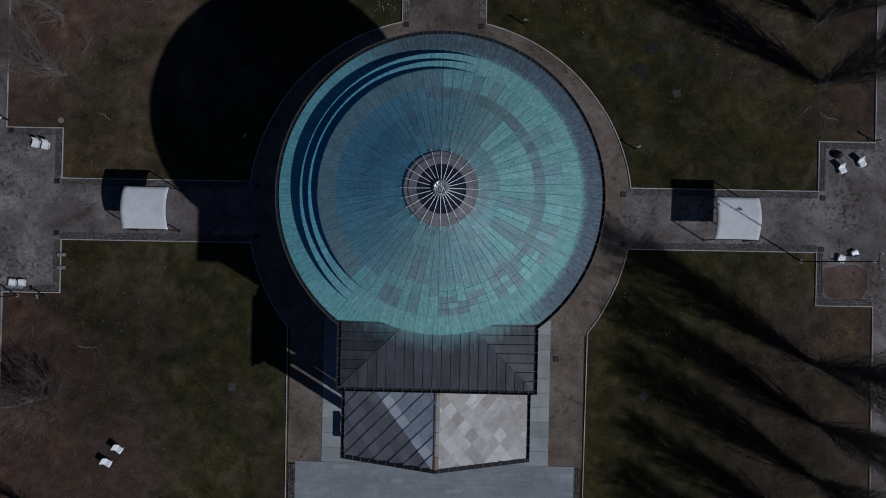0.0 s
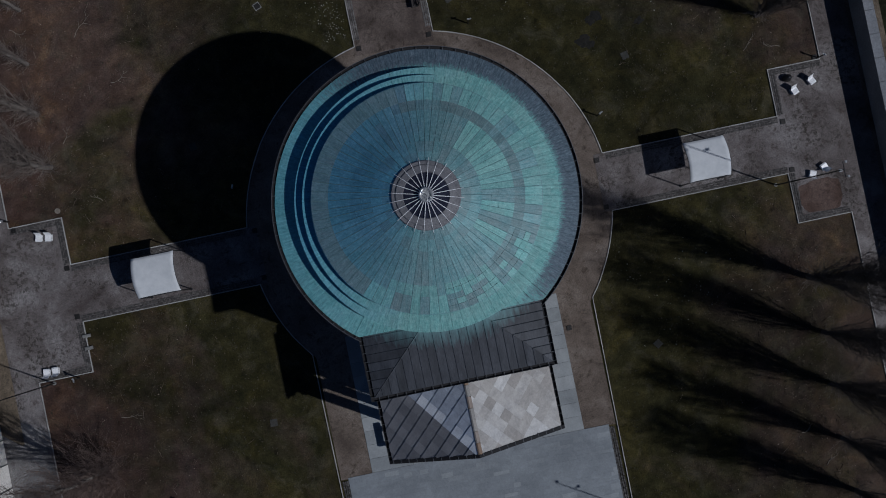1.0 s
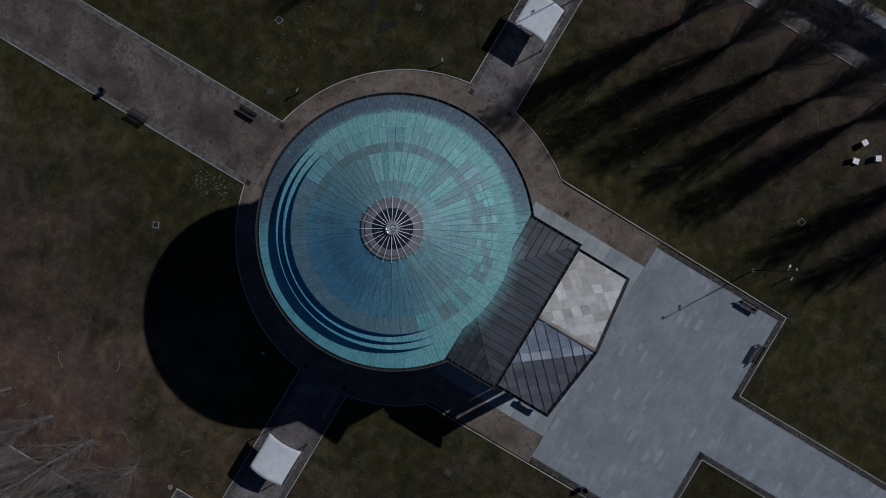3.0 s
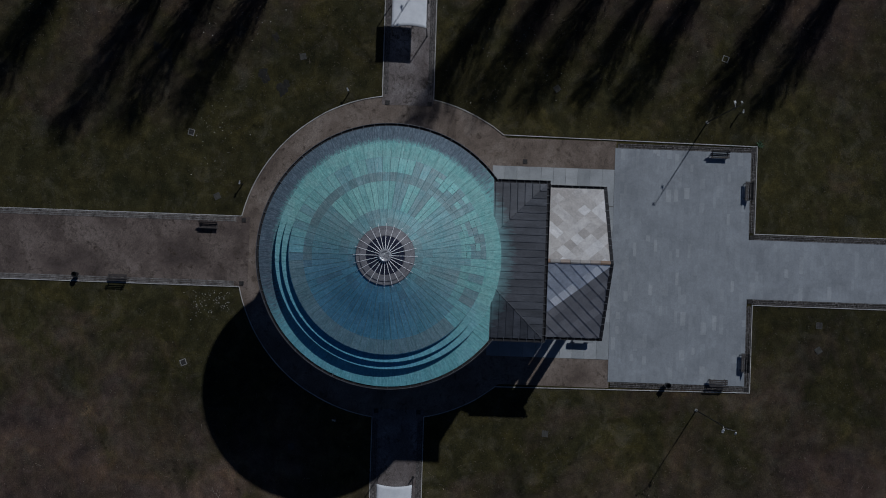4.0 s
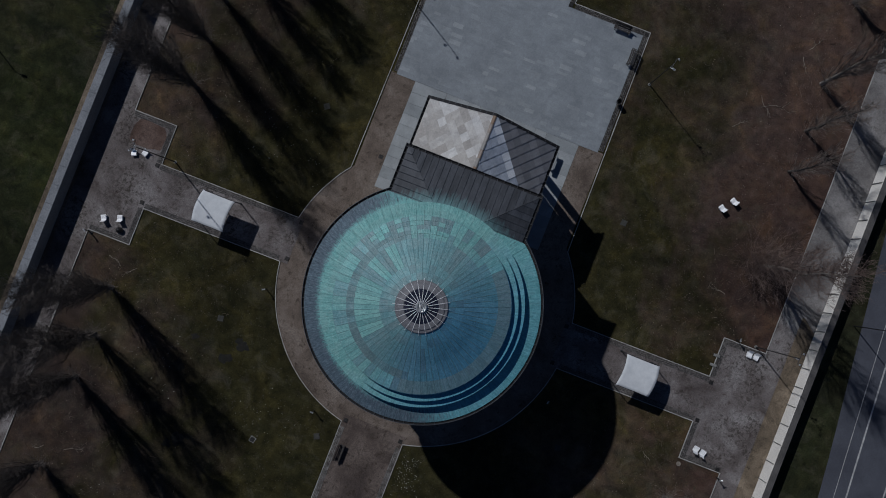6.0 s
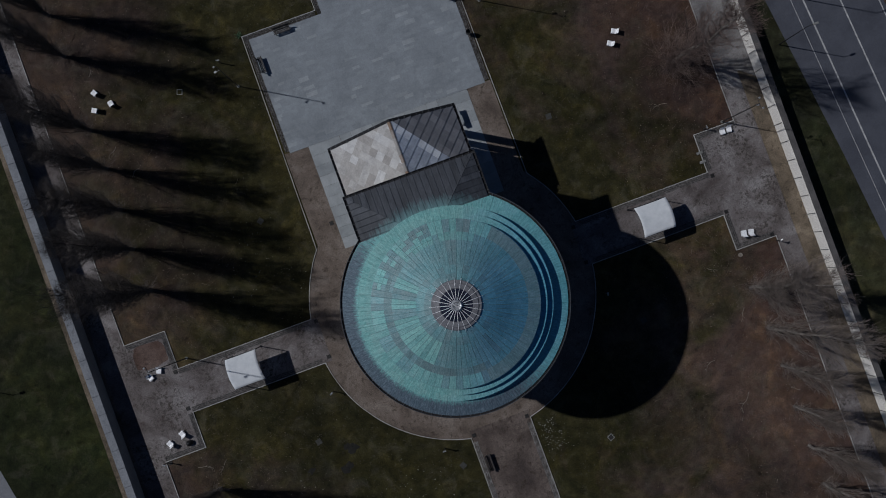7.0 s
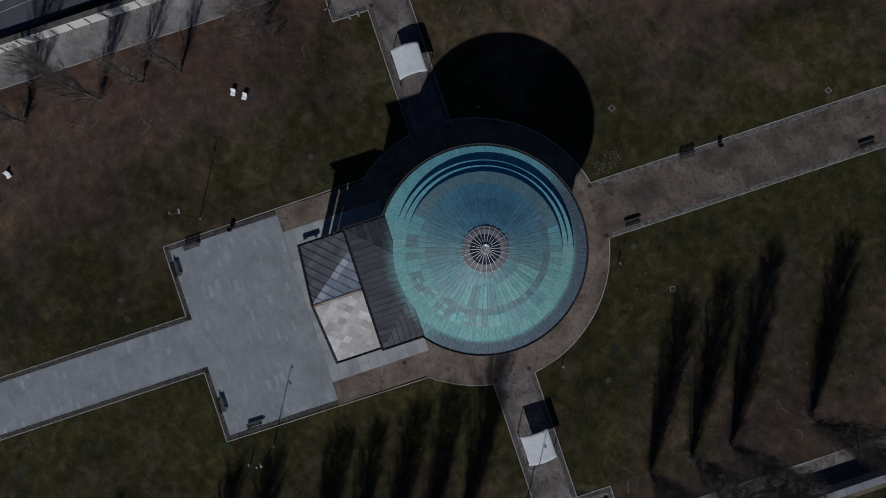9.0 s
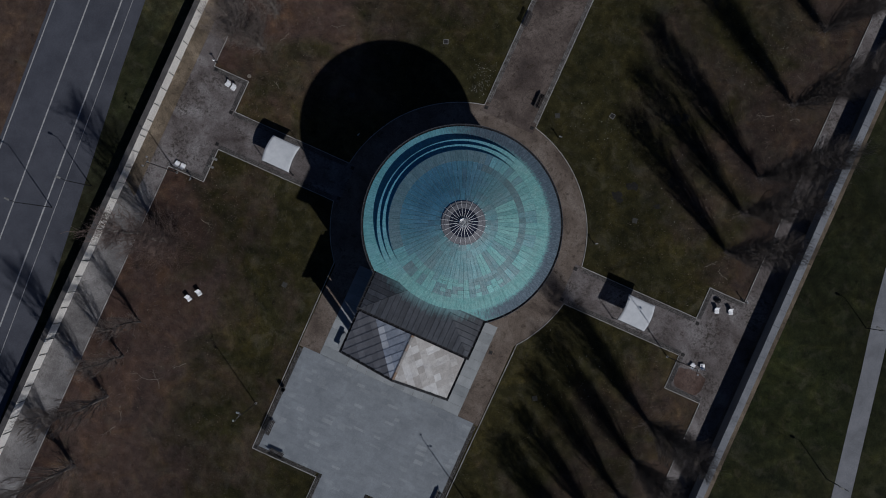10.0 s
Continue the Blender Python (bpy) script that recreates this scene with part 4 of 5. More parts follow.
hip = [(-AX, AY), (AX, AY), (AX, -6.1), (AX - 3.6, AY + 3.6), (0, -5.76), (-AX + 3.6, AY + 3.6), (-AX, -6.1)]
v = [bm.verts.new((x, y, annex_z(x, y) - 0.03)) for x, y in hip]
w = [bm.verts.new((x, y, EZ - 0.15)) for x, y in hip]
for f in ((0, 1, 3, 4, 5), (1, 2, 3), (0, 5, 6)):
    bm.faces.new([v[i] for i in f])
for i in range(7):
    bm.faces.new((w[i], w[(i + 1) % 7], v[(i + 1) % 7], v[i]))
annex_roof = part("annex_roof", bm, MAT_ZINC, rotunda, "dark grey standing-seam metal hipped roof")


seams = bmesh.new()
pitch = 2 * AX / 21
for k in range(21):
    x0, x1 = -AX + k * pitch, -AX + (k + 1) * pitch
    poly = [(x0 + 0.008, AY), (x1 - 0.008, AY), (x1 - 0.008, -5.9), (x0 + 0.008, -5.9)]
    poly = clip(poly, -1, 1, AX + AY - 0.01)      # west hip
    poly = clip(poly, 1, 1, AX + AY - 0.01)       # east hip
    if len(poly) > 2 and area(poly) > 0.01:
        part("roof_sheet", sheet(poly, lambda x, y: EZ + PITCH * (y - AY), 0.01, 0.03), MAT_ZINC, annex_roof)
    if k:
        yt = min(-5.9, AY + min(x0 + AX, AX - x0))
        tube(seams, (x0, AY + 0.02, EZ + 0.02), (x0, yt, EZ + 0.02 + PITCH * (yt - AY)), 0.022, 0.022, 4)
for s in (-1, 1):
    for k in range(10):
        y0 = AY + k * pitch
        y1 = y0 + pitch
        poly = [(AX - 4.0, y0 + 0.008), (AX, y0 + 0.008), (AX, y1 - 0.008), (AX - 4.0, y1 - 0.008)]
        poly = clip(poly, -1, -1, -(AX + AY) - 0.01)
        poly = clip(poly, 0, 1, -6.1)
        if len(poly) > 2 and area(poly) > 0.01:
            poly = [(s * x, y) for x, y in poly]
            if s < 0:
                poly = poly[::-1]
            part("roof_sheet", sheet(poly, lambda x, y: EZ + PITCH * (AX - abs(x)), 0.01, 0.03), MAT_ZINC, annex_roof)
        if k and y0 < -5.9:
            xi = AX - (y0 - AY)
            tube(seams, (s * AX, y0, EZ + 0.02), (s * xi, y0, EZ + 0.02 + PITCH * (AX - xi)), 0.022, 0.022, 4)
    if s < 0:
        tube(seams, (s * AX, AY, EZ + 0.02), (s * (AX - 3.2), AY + 3.2, EZ + 0.02 + PITCH * 3.2), 0.024, 0.024, 5)
part("seam", seams, MAT_ZINC, annex_roof, "standing seams and hip rolls")


def gutter_run(p, q, z, parent, inner):
    """An open box gutter from p to q at lip height z, lying on the outer side of the line; inner points to the roof."""
    p, q = Vector(p), Vector(q)
    d = (q - p).normalized()
    n = Vector((-d.y, d.x))
    if n.dot(Vector(inner)) > 0:
        n = -n
    bm = bmesh.new()

    def bar(o0, o1, z0, z1):
        a = [p + n * o0, q + n * o0, q + n * o1, p + n * o1]
        lo = [bm.verts.new((w.x, w.y, z0)) for w in a]
        hi = [bm.verts.new((w.x, w.y, z1)) for w in a]
        bm.faces.new(hi)
        bm.faces.new(lo[::-1])
        for i in range(4):
            bm.faces.new((lo[i], lo[(i + 1) % 4], hi[(i + 1) % 4], hi[i]))
    bar(0.0, 0.20, z - 0.16, z - 0.12)
    bar(0.18, 0.205, z - 0.12, z + 0.01)
    bmesh.ops.recalc_face_normals(bm, faces=bm.faces)
    part("gutter", bm, MAT_GUTTER, parent, "black metal box gutter")
    L = (q - p).length
    k = int(L / 0.45)
    for i in range(k):
        c = p + d * (L * (i + 0.5) / k) + n * 0.10
        bm = bmesh.new()
        m = Matrix.Translation((c.x, c.y, z)) @ Matrix.Rotation(math.atan2(n.y, n.x), 4, 'Z')
        box(bm, -0.11, 0.11, -0.010, 0.010, -0.02, 0.02, 0, m)
        part("gutter_bracket", bm, MAT_LIP, parent)


gutter_run((-AX, AY), (AX, AY), EZ, annex_roof, (0, 1))
gutter_run((-AX, AY - 0.20), (-AX, -6.35), EZ, annex_roof, (1, 0))
gutter_run((AX, AY - 0.20), (AX, -6.35), EZ, annex_roof, (-1, 0))

# ---- gabled porch ----
PX, PY0, PY1 = 4.82, -13.58, -9.45
RZ, PZ = 12.05, 8.72                            # ridge and eaves heights
SL = math.hypot(PX, RZ - PZ)
bm = bmesh.new()
g = [(-PX, PZ - 0.06), (PX, PZ - 0.06), (0.0, RZ - 0.06)]
a = [bm.verts.new((x, PY0, z)) for x, z in g]
c = [bm.verts.new((x, AY + 0.35, z)) for x, z in g]
a2 = [bm.verts.new((x, PY0, z - 0.3)) for x, z in g]
c2 = [bm.verts.new((x, AY + 0.35, z - 0.3)) for x, z in g]
for i, j in ((1, 2), (2, 0)):
    bm.faces.new((a[i], c[i], c[j], a[j]))
    bm.faces.new((a2[i], a2[j], c2[j], c2[i]))
    bm.faces.new((a[i], a[j], a2[j], a2[i]))
    bm.faces.new((c[i], c2[i], c2[j], c[j]))
for i in (0, 1):
    bm.faces.new((a[i], a2[i], c2[i], c[i]))
bmesh.ops.recalc_face_normals(bm, faces=bm.faces)
porch_roof = part("porch_roof", bm, MAT_GUTTER, rotunda, "gabled porch roof laid with diagonal stone slabs")
bm = bmesh.new()
box(bm, -4.45, 4.45, -13.35, -12.85, 8.05, 8.42)
box(bm, -4.45, -4.0, -13.35, AY + 0.3, 8.05, 8.42)
box(bm, 4.0, 4.45, -13.35, AY + 0.3, 8.05, 8.42)
part("porch_beam", bm, MAT_WALL, rotunda, "pale stone beams under the porch roof")
for x, y in ((-4.2, -13.1), (4.2, -13.1), (-1.6, -13.1), (1.6, -13.1)):
    bm = bmesh.new()
    box(bm, x - 0.24, x + 0.24, y - 0.24, y + 0.24, 0.3, 7.8, 0.03)
    box(bm, x - 0.32, x + 0.32, y - 0.32, y + 0.32, 0.0, 0.3, 0.02)
    box(bm, x - 0.30, x + 0.30, y - 0.30, y + 0.30, 7.8, 8.05, 0.02)
    part("pillar", bm, MAT_WALL, rotunda, "square pale stone pillar")
for y0, y1 in ((-11.7, AY + 0.3), (-12.45, -12.05)):
    for s in (-1, 1):
        bm = bmesh.new()
        box(bm, min(s * 4.0, s * 4.4), max(s * 4.0, s * 4.4), y0, y1, 0.0, 8.05, 0.01)
        part("porch_pier", bm, MAT_WALL, rotunda, "pale stone side pier")
bm = bmesh.new()
box(bm, -5.4, 5.4, -14.4, -9.0, -0.1, 0.12, 0.01)
box(bm, -5.0, 5.0, -14.0, -9.0, 0.12, 0.27, 0.01)
part("porch_step", bm, MAT_CONC, rotunda, "broad grey stone porch steps")


def slope_point(s, y, side, lift):
    nx, nz = (RZ - PZ) / SL, PX / SL
    return Vector((side * (PX * s / SL + nx * lift), y, RZ - (RZ - PZ) * s / SL + nz * lift))


rnd = random.Random(5)
LAT_A, LAT_B = Vector((0.47, 0.46)), Vector((0.45, -0.40))     # the two edges of a slab, down the slope and along it
for side in (1, -1):
    origin = Vector((4.30, -9.55)) if side < 0 else Vector((0.40, -9.80))
    la, lb = (LAT_A, LAT_B) if side < 0 else (Vector((0.46, -0.46)), Vector((0.46, 0.40)))
    det = la.x * lb.y - la.y * lb.x
    for i in range(-18, 18):
        for j in range(-18, 18):
            base = origin + la * i + lb * j
            poly = [tuple(base), tuple(base + la), tuple(base + la + lb), tuple(base + lb)]
            if area(poly) < 0:
                poly = poly[::-1]
            for nx, ny, d in ((1, 0, SL), (-1, 0, -0.02), (0, 1, PY1), (0, -1, -PY0)):
                poly = clip(poly, nx, ny, d)
                if len(poly) < 3:
                    break
            if len(poly) < 3 or abs(area(poly)) < 0.012:
                continue
            cs, cy = sum(p[0] for p in poly) / len(poly), sum(p[1] for p in poly) / len(poly)
            poly = [(cs + (p[0] - cs) * 0.988, cy + (p[1] - cy) * 0.988) for p in poly]
            skew = rnd.uniform(-0.008, 0.008)
            bm = bmesh.new()
            top, low = [], []
            for p in poly:
                w = Vector(p) - base
                u, v2 = (w.x * lb.y - w.y * lb.x) / det, (la.x * w.y - la.y * w.x) / det
                lift = 0.018 + (0.062 if side < 0 else 0.030) * (u + v2) / 2 + skew * (u - v2)
                top.append(bm.verts.new(slope_point(p[0], p[1], side, lift)))
                low.append(bm.verts.new(slope_point(p[0], p[1], side, -0.03)))
            bm.faces.new(top)
            for k in range(len(poly)):
                bm.faces.new((low[k], low[(k + 1) % len(poly)], top[(k + 1) % len(poly)], top[k]))
            bmesh.ops.recalc_face_normals(bm, faces=bm.faces)
            # east slope pale; west slope bluer, with darker slabs past a diagonal line
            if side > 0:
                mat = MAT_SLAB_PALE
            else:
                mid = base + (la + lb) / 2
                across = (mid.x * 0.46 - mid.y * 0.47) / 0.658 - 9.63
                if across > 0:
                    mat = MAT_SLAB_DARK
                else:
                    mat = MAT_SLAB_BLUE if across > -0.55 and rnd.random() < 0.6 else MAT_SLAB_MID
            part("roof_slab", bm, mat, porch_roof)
# ridge stones
y = PY0
k = 0
while y < PY1 - 0.1:
    L = min(0.62, PY1 - y)
    bm = bmesh.new()
    v = []
    for yy in (y + 0.01, y + L - 0.01):
        v.append([bm.verts.new(p) for p in ((-0.08, yy, RZ - 0.03), (-0.06, yy, RZ + 0.06), (0.02, yy, RZ + 0.11), (0.17, yy, RZ + 0.01), (0.19, yy, RZ - 0.10))])
    for i in range(4):
        bm.faces.new((v[0][i], v[0][i + 1], v[1][i + 1], v[1][i]))
    bm.faces.new(v[0][::-1])
    bm.faces.new(v[1])
    bmesh.ops.recalc_face_normals(bm, faces=bm.faces)
    part("ridge_stone", bm, MAT_RIDGE, porch_roof)
    y += L
    k += 1
gutter_run((PX, PY0), (PX, PY1), PZ - 0.02, porch_roof, (-1, 0))
gutter_run((-PX, PY0), (-PX, PY1), PZ - 0.02, porch_roof, (1, 0))
# dark verge bars down the gable
for s in (-1, 1):
    bm = bmesh.new()
    p, q = Vector((s * (PX + 0.2), PY0 - 0.08, PZ - 0.10)), Vector((0, PY0 - 0.08, RZ + 0.02))
    vs = []
    for w in (p, q):
        vs.append([bm.verts.new((w.x, w.y + dy, w.z + dz)) for dy, dz in ((-0.11, -0.08), (0.10, -0.08), (0.10, 0.05), (-0.11, 0.05))])
    for i in range(4):
        bm.faces.new((vs[0][i], vs[0][(i + 1) % 4], vs[1][(i + 1) % 4], vs[1][i]))
    bm.faces.new(vs[0][::-1])
    bm.faces.new(vs[1])
    bmesh.ops.recalc_face_normals(bm, faces=bm.faces)
    verge_bar = part("verge_trim", bm, MAT_GUTTER, porch_roof, "black metal gable verge")
    for i in range(11):
        c = p.lerp(q, (i + 0.5) / 11)
        bm = bmesh.new()
        box(bm, c.x - 0.014, c.x + 0.014, c.y - 0.12, c.y + 0.11, c.z + 0.04, c.z + 0.065)
        part("verge_clip", bm, MAT_LIP, porch_roof)

# stone ledge by the porch
ledge = thing("stone_ledge", "low pale stone ledge standing beside the porch", "ledge")
bm = bmesh.new()
box(bm, -5.72, -5.36, -14.45, -12.95, 0.72, 0.92, 0.015)
part("top_slab", bm, MAT_APRON, ledge)
for y in (-14.2, -13.2):
    bm = bmesh.new()
    box(bm, -5.66, -5.42, y - 0.1, y + 0.1, 0.04, 0.72, 0.01)
    part("support", bm, MAT_CONC, ledge)


# ---- canopies on the side paths ----
def canopy(x, y, lean, half):
    """White cloth shade, bowed along y and drawn in at the ends, on four thin posts with stays."""
    c = thing("shade_canopy", "white cloth shade canopy on thin posts over the path", "canopy", (x, y, 0), 0, "path canopies")
    W, D, H = half, 1.26, 2.72
    n = 12
    bm = bmesh.new()
    grid = []
    for i in range(n + 1):
        row = []
        for j in range(n + 1):
            u, v = -1 + 2 * i / n, -1 + 2 * j / n
            shift = lean * 0.14 * (1 - v * v)
            px = u * W + shift
            pz = H + 0.13 * (1 - v * v) - 0.03 * (1 - u * u)
            row.append(bm.verts.new((px, v * D, pz)))
        grid.append(row)
    for i in range(n):
        for j in range(n):
            bm.faces.new((grid[i][j], grid[i + 1][j], grid[i + 1][j + 1], grid[i][j + 1]))
    for f in bm.faces:
        f.smooth = True
    r = bmesh.ops.extrude_face_region(bm, geom=bm.faces[:])
    bmesh.ops.translate(bm, vec=(0, 0, -0.02), verts=[e for e in r["geom"] if isinstance(e, bmesh.types.BMVert)])
    bmesh.ops.recalc_face_normals(bm, faces=bm.faces)
    part("cloth", bm, MAT_FABRIC, c, "taut white canvas roof")
    for v in (-1, 1):
        bm = bmesh.new()
        tube(bm, (-W, v * D, H - 0.03), (W, v * D, H - 0.03), 0.03, 0.03, 8)
        part("edge_rail", bm, MAT_STEEL, c, "dark steel edge rail")
        for u in (-1, 1):
            bm = bmesh.new()
            tube(bm, (u * W * 0.97, v * D, 0.0), (u * W * 0.97, v * D, H - 0.03), 0.04, 0.035, 8)
            tube(bm, (u * W * 0.97, v * D, 0.0), (u * W * 0.97, v * D, 0.05), 0.10, 0.10, 10)
            part("post", bm, MAT_STEEL, c, "thin dark steel post")
    for u in (-1, 1):
        bm = bmesh.new()
        for j in range(n):
            a, b = -1 + 2 * j / n, -1 + 2 * (j + 1) / n
            tube(bm, (u * W + lean * 0.14 * (1 - a * a), a * D, H + 0.13 * (1 - a * a) - 0.025), (u * W + lean * 0.14 * (1 - b * b), b * D, H + 0.13 * (1 - b * b) - 0.025), 0.025, 0.025, 6)
        part("bow", bm, MAT_STEEL, c, "dark bent steel bow")
    return c


canopy(-17.43, -0.42, -1.0, 1.34)
canopy(17.62, -0.27, 1.0, 1.30)


# ---- white loungers ----
def lounger():
    c = thing("lounge_chair", "white moulded lounge chair with a raked back on the ground", "chair", (0, 0, 0), 0, "white lounge chairs")
    bm = bmesh.new()
    prof = [(-0.42, 0.30), (-0.30, 0.36), (0.10, 0.29), (0.20, 0.31), (0.36, 0.62), (0.44, 0.80)]
    top = [[bm.verts.new((x, y, z)) for x in (-0.31, 0.31)] for y, z in prof]
    low = [[bm.verts.new((x, y, z - 0.07)) for x in (-0.31, 0.31)] for y, z in prof]
    for i in range(len(prof) - 1):
        bm.faces.new((top[i][0], top[i][1], top[i + 1][1], top[i + 1][0]))
        bm.faces.new((low[i][1], low[i][0], low[i + 1][0], low[i + 1][1]))
        for k in (0, 1):
            bm.faces.new((top[i][k], top[i + 1][k], low[i + 1][k], low[i][k]))
    bm.faces.new((top[0][0], low[0][0], low[0][1], top[0][1]))
    bm.faces.new((top[-1][0], top[-1][1], low[-1][1], low[-1][0]))
    bmesh.ops.recalc_face_normals(bm, faces=bm.faces)
    part("shell", bm, MAT_WHITE, c, "white one-piece seat and back")
    for s in (-1, 1):
        bm = bmesh.new()
        box(bm, s * 0.26 - 0.03, s * 0.26 + 0.03, -0.34, 0.28, 0.0, 0.05, 0.008)
        box(bm, s * 0.26 - 0.03, s * 0.26 + 0.03, -0.30, -0.22, 0.05, 0.29, 0.008)
        box(bm, s * 0.26 - 0.03, s * 0.26 + 0.03, 0.12, 0.20, 0.05, 0.24, 0.008)
        part("sled_leg", bm, MAT_WHITE, c)
    return c


CHAIRS = [(24.84, 3.07, 20), (26.05, 3.50, 26), (24.88, -2.55, 160), (25.75, -2.22, 204), (-25.05, 3.56, -12), (-24.45, 3.46, -10), (-26.27, -5.14, 172), (-25.70, -5.14, 178),
          (-19.48, -15.17, 56), (-20.15, -16.02, 62), (22.10, -25.9, 30), (21.13, -24.63, 12), (22.55, -24.55, 60), (-20.13, -38.2, 108), (-19.43, -37.2, 104)]
first = lounger()
x, y, rz = CHAIRS[0]
first.matrix_basis = pose(x, y, 0.025, 0, 0, rz) @ Matrix.Diagonal((0.66, 0.66, 0.85, 1))
for x, y, rz in CHAIRS[1:]:
    on_grass = abs(x) < 23.4
    copy_thing(first, pose(x, y, 0.0 if on_grass else 0.022, 0, 0, rz))

# dark heap beside the chairs
bm = bmesh.new()
bmesh.ops.create_icosphere(bm, subdivisions=3, radius=0.32)
for v in bm.verts:
    v.co = Vector((v.co.x * 1.0, v.co.y * 0.75, max(v.co.z, 0) * 1.7)) * (1 + 0.22 * noise.noise(v.co * 4))
heap = single("litter_bin", bm, MAT_STEEL, "low dark rounded litter bin beside the lounge chairs", "bin")
heap.location = (24.6, 3.95, 0.015)


# ---- benches ----
def bench():
    c = thing("park_bench", "dark slatted wooden park bench with iron legs", "bench", (0, 0, 0), 0, "park benches")
    for k in range(3):
        bm = bmesh.new()
        y = -0.16 + k * 0.125
        box(bm, -0.70, 0.70, y, y + 0.105, 0.42, 0.46, 0.008)
        part("seat_slat", bm, MAT_WOOD, c)
    for k in range(3):
        bm = bmesh.new()
        box(bm, -0.70, 0.70, 0.24 + k * 0.03, 0.27 + k * 0.03, 0.52 + k * 0.13, 0.62 + k * 0.13, 0.008)
        part("back_slat", bm, MAT_WOOD, c)
    for s in (-0.55, 0.55):
        bm = bmesh.new()
        box(bm, s - 0.03, s + 0.03, -0.16, -0.10, 0.0, 0.42, 0.006)
        box(bm, s - 0.03, s + 0.03, 0.17, 0.23, 0.0, 0.42, 0.006)
        box(bm, s - 0.03, s + 0.03, -0.16, 0.25, 0.37, 0.42, 0.006)
        m = Matrix.Translation((s, 0.25, 0.42)) @ Matrix.Rotation(radians(-14), 4, 'X')
        box(bm, -0.03, 0.03, -0.025, 0.025, 0.0, 0.48, 0.006, m)
        part("iron_leg", bm, MAT_IRON, c, "black iron leg frame")
    return c


BENCHES = [(8.25, -23.35, -90), (5.75, -25.45, 180), (-6.85, -25.55, 180), (-8.3, -23.75, 90), (1.75, 13.95, -90), (-2.15, 20.45, 90), (1.72, 35.9, -90)]
b0 = bench()
x, y, rz = BENCHES[0]
b0.matrix_basis = pose(x, y, 0.058, 0, 0, rz)
for x, y, rz in BENCHES[1:]:
    copy_thing(b0, pose(x, y, 0.058 if y < 0 else 0.03, 0, 0, rz))


# ---- litter bins ----
def post_bin():
    c = thing("post_bin", "dark metal litter bin on a post by the kerb", "bin", (0, 0, 0), 0, "post bins")
    bm = bmesh.new()
    tube(bm, (0, 0, 0), (0, 0, 1.05), 0.03, 0.03, 8)
    part("post", bm, MAT_STEEL, c)
    bm = bmesh.new()
    revolve(bm, [(0.02, 0.42), (0.17, 0.42), (0.20, 0.95), (0.18, 0.95), (0.16, 0.46), (0.02, 0.46)], n=20)
    bmesh.ops.translate(bm, vec=(0.2, 0, 0), verts=bm.verts)
    part("basket", bm, MAT_STEEL, c)
    return c


pb = post_bin()
pb.matrix_basis = pose(-8.85, -20.0, 0.055, 0, 0, 0)
copy_thing(pb, pose(-2.3, 23.45, 0.03, 0, 0, 0))


# ---- lamps ----
def flood_mast(x, y, h, aim, k=1.0, heads=(-0.4, 0.4)):
    """A tall dark mast with floodlights on a short crossbar and a side lamp below."""
    c = thing("flood_mast", "tall slim dark lamp mast with small floodlights", "lamp post", (x, y, 0), aim, "flood masts")
    bm = bmesh.new()
    tube(bm, (0, 0, 0), (0, 0, h), 0.048 * k, 0.028 * k, 10)
    part("mast", bm, MAT_STEEL, c)
    bm = bmesh.new()
    tube(bm, (0, 0, 0), (0, 0, 0.06), 0.13, 0.12, 14)
    part("base_plate", bm, MAT_CONC, c, "pale round concrete footing")
    bm = bmesh.new()
    tube(bm, (heads[0] - 0.05, 0, h - 0.05), (heads[-1] + 0.05, 0, h - 0.05), 0.026 * k, 0.026 * k, 8)
    part("crossbar", bm, MAT_STEEL, c)
    for u in heads:
        bm = bmesh.new()
        m = Matrix.Translation((u, -0.12, h + 0.02)) @ Matrix.Rotation(radians(35), 4, 'X')
        box(bm, -0.065, 0.065, -0.10, 0.07, -0.035, 0.045, 0.018, m)
        lampbody = part("floodlight", bm, MAT_PALE_STEEL, c, "small pale floodlight head")
        bm = bmesh.new()
        box(bm, -0.05, 0.05, -0.112, -0.10, -0.025, 0.035, 0.0, m)
        part("lens", bm, MAT_GLASS, lampbody)
    bm = bmesh.new()
    tube(bm, (0, 0.0, h - 1.5), (0.0, -0.3, h - 1.42), 0.03, 0.03, 6)
    box(bm, -0.07, 0.07, -0.46, -0.26, h - 1.48, h - 1.36, 0.02)
    part("side_lamp", bm, MAT_PALE_STEEL, c, "pale side lamp below the crossbar")
    return c


flood_mast(22.47, -2.72, 11.0, 90)
flood_mast(-26.02, -5.88, 9.7, -90)
flood_mast(-10.50, -22.33, 8.5, -100, 0.85)
flood_mast(10.76, -22.45, 8.5, 100, 0.95, (0.0,))


def post_lamp():
    c = thing("post_lamp", "short dark garden lamp post with a pale cap", "garden lamp", (0, 0, 0), 0, "garden lamps")
    bm = bmesh.new()
    tube(bm, (0, 0, 0), (0, 0, 1.15), 0.045, 0.04, 8)
    part("post", bm, MAT_STEEL, c)
    bm = bmesh.new()
    tube(bm, (0, 0, 1.13), (0.16, 0, 1.2), 0.06, 0.05, 8)
    tube(bm, (-0.05, 0, 1.15), (-0.05, 0, 1.27), 0.07, 0.05, 8)
    part("head", bm, MAT_PALE_STEEL, c, "pale metal lamp head")
    return c


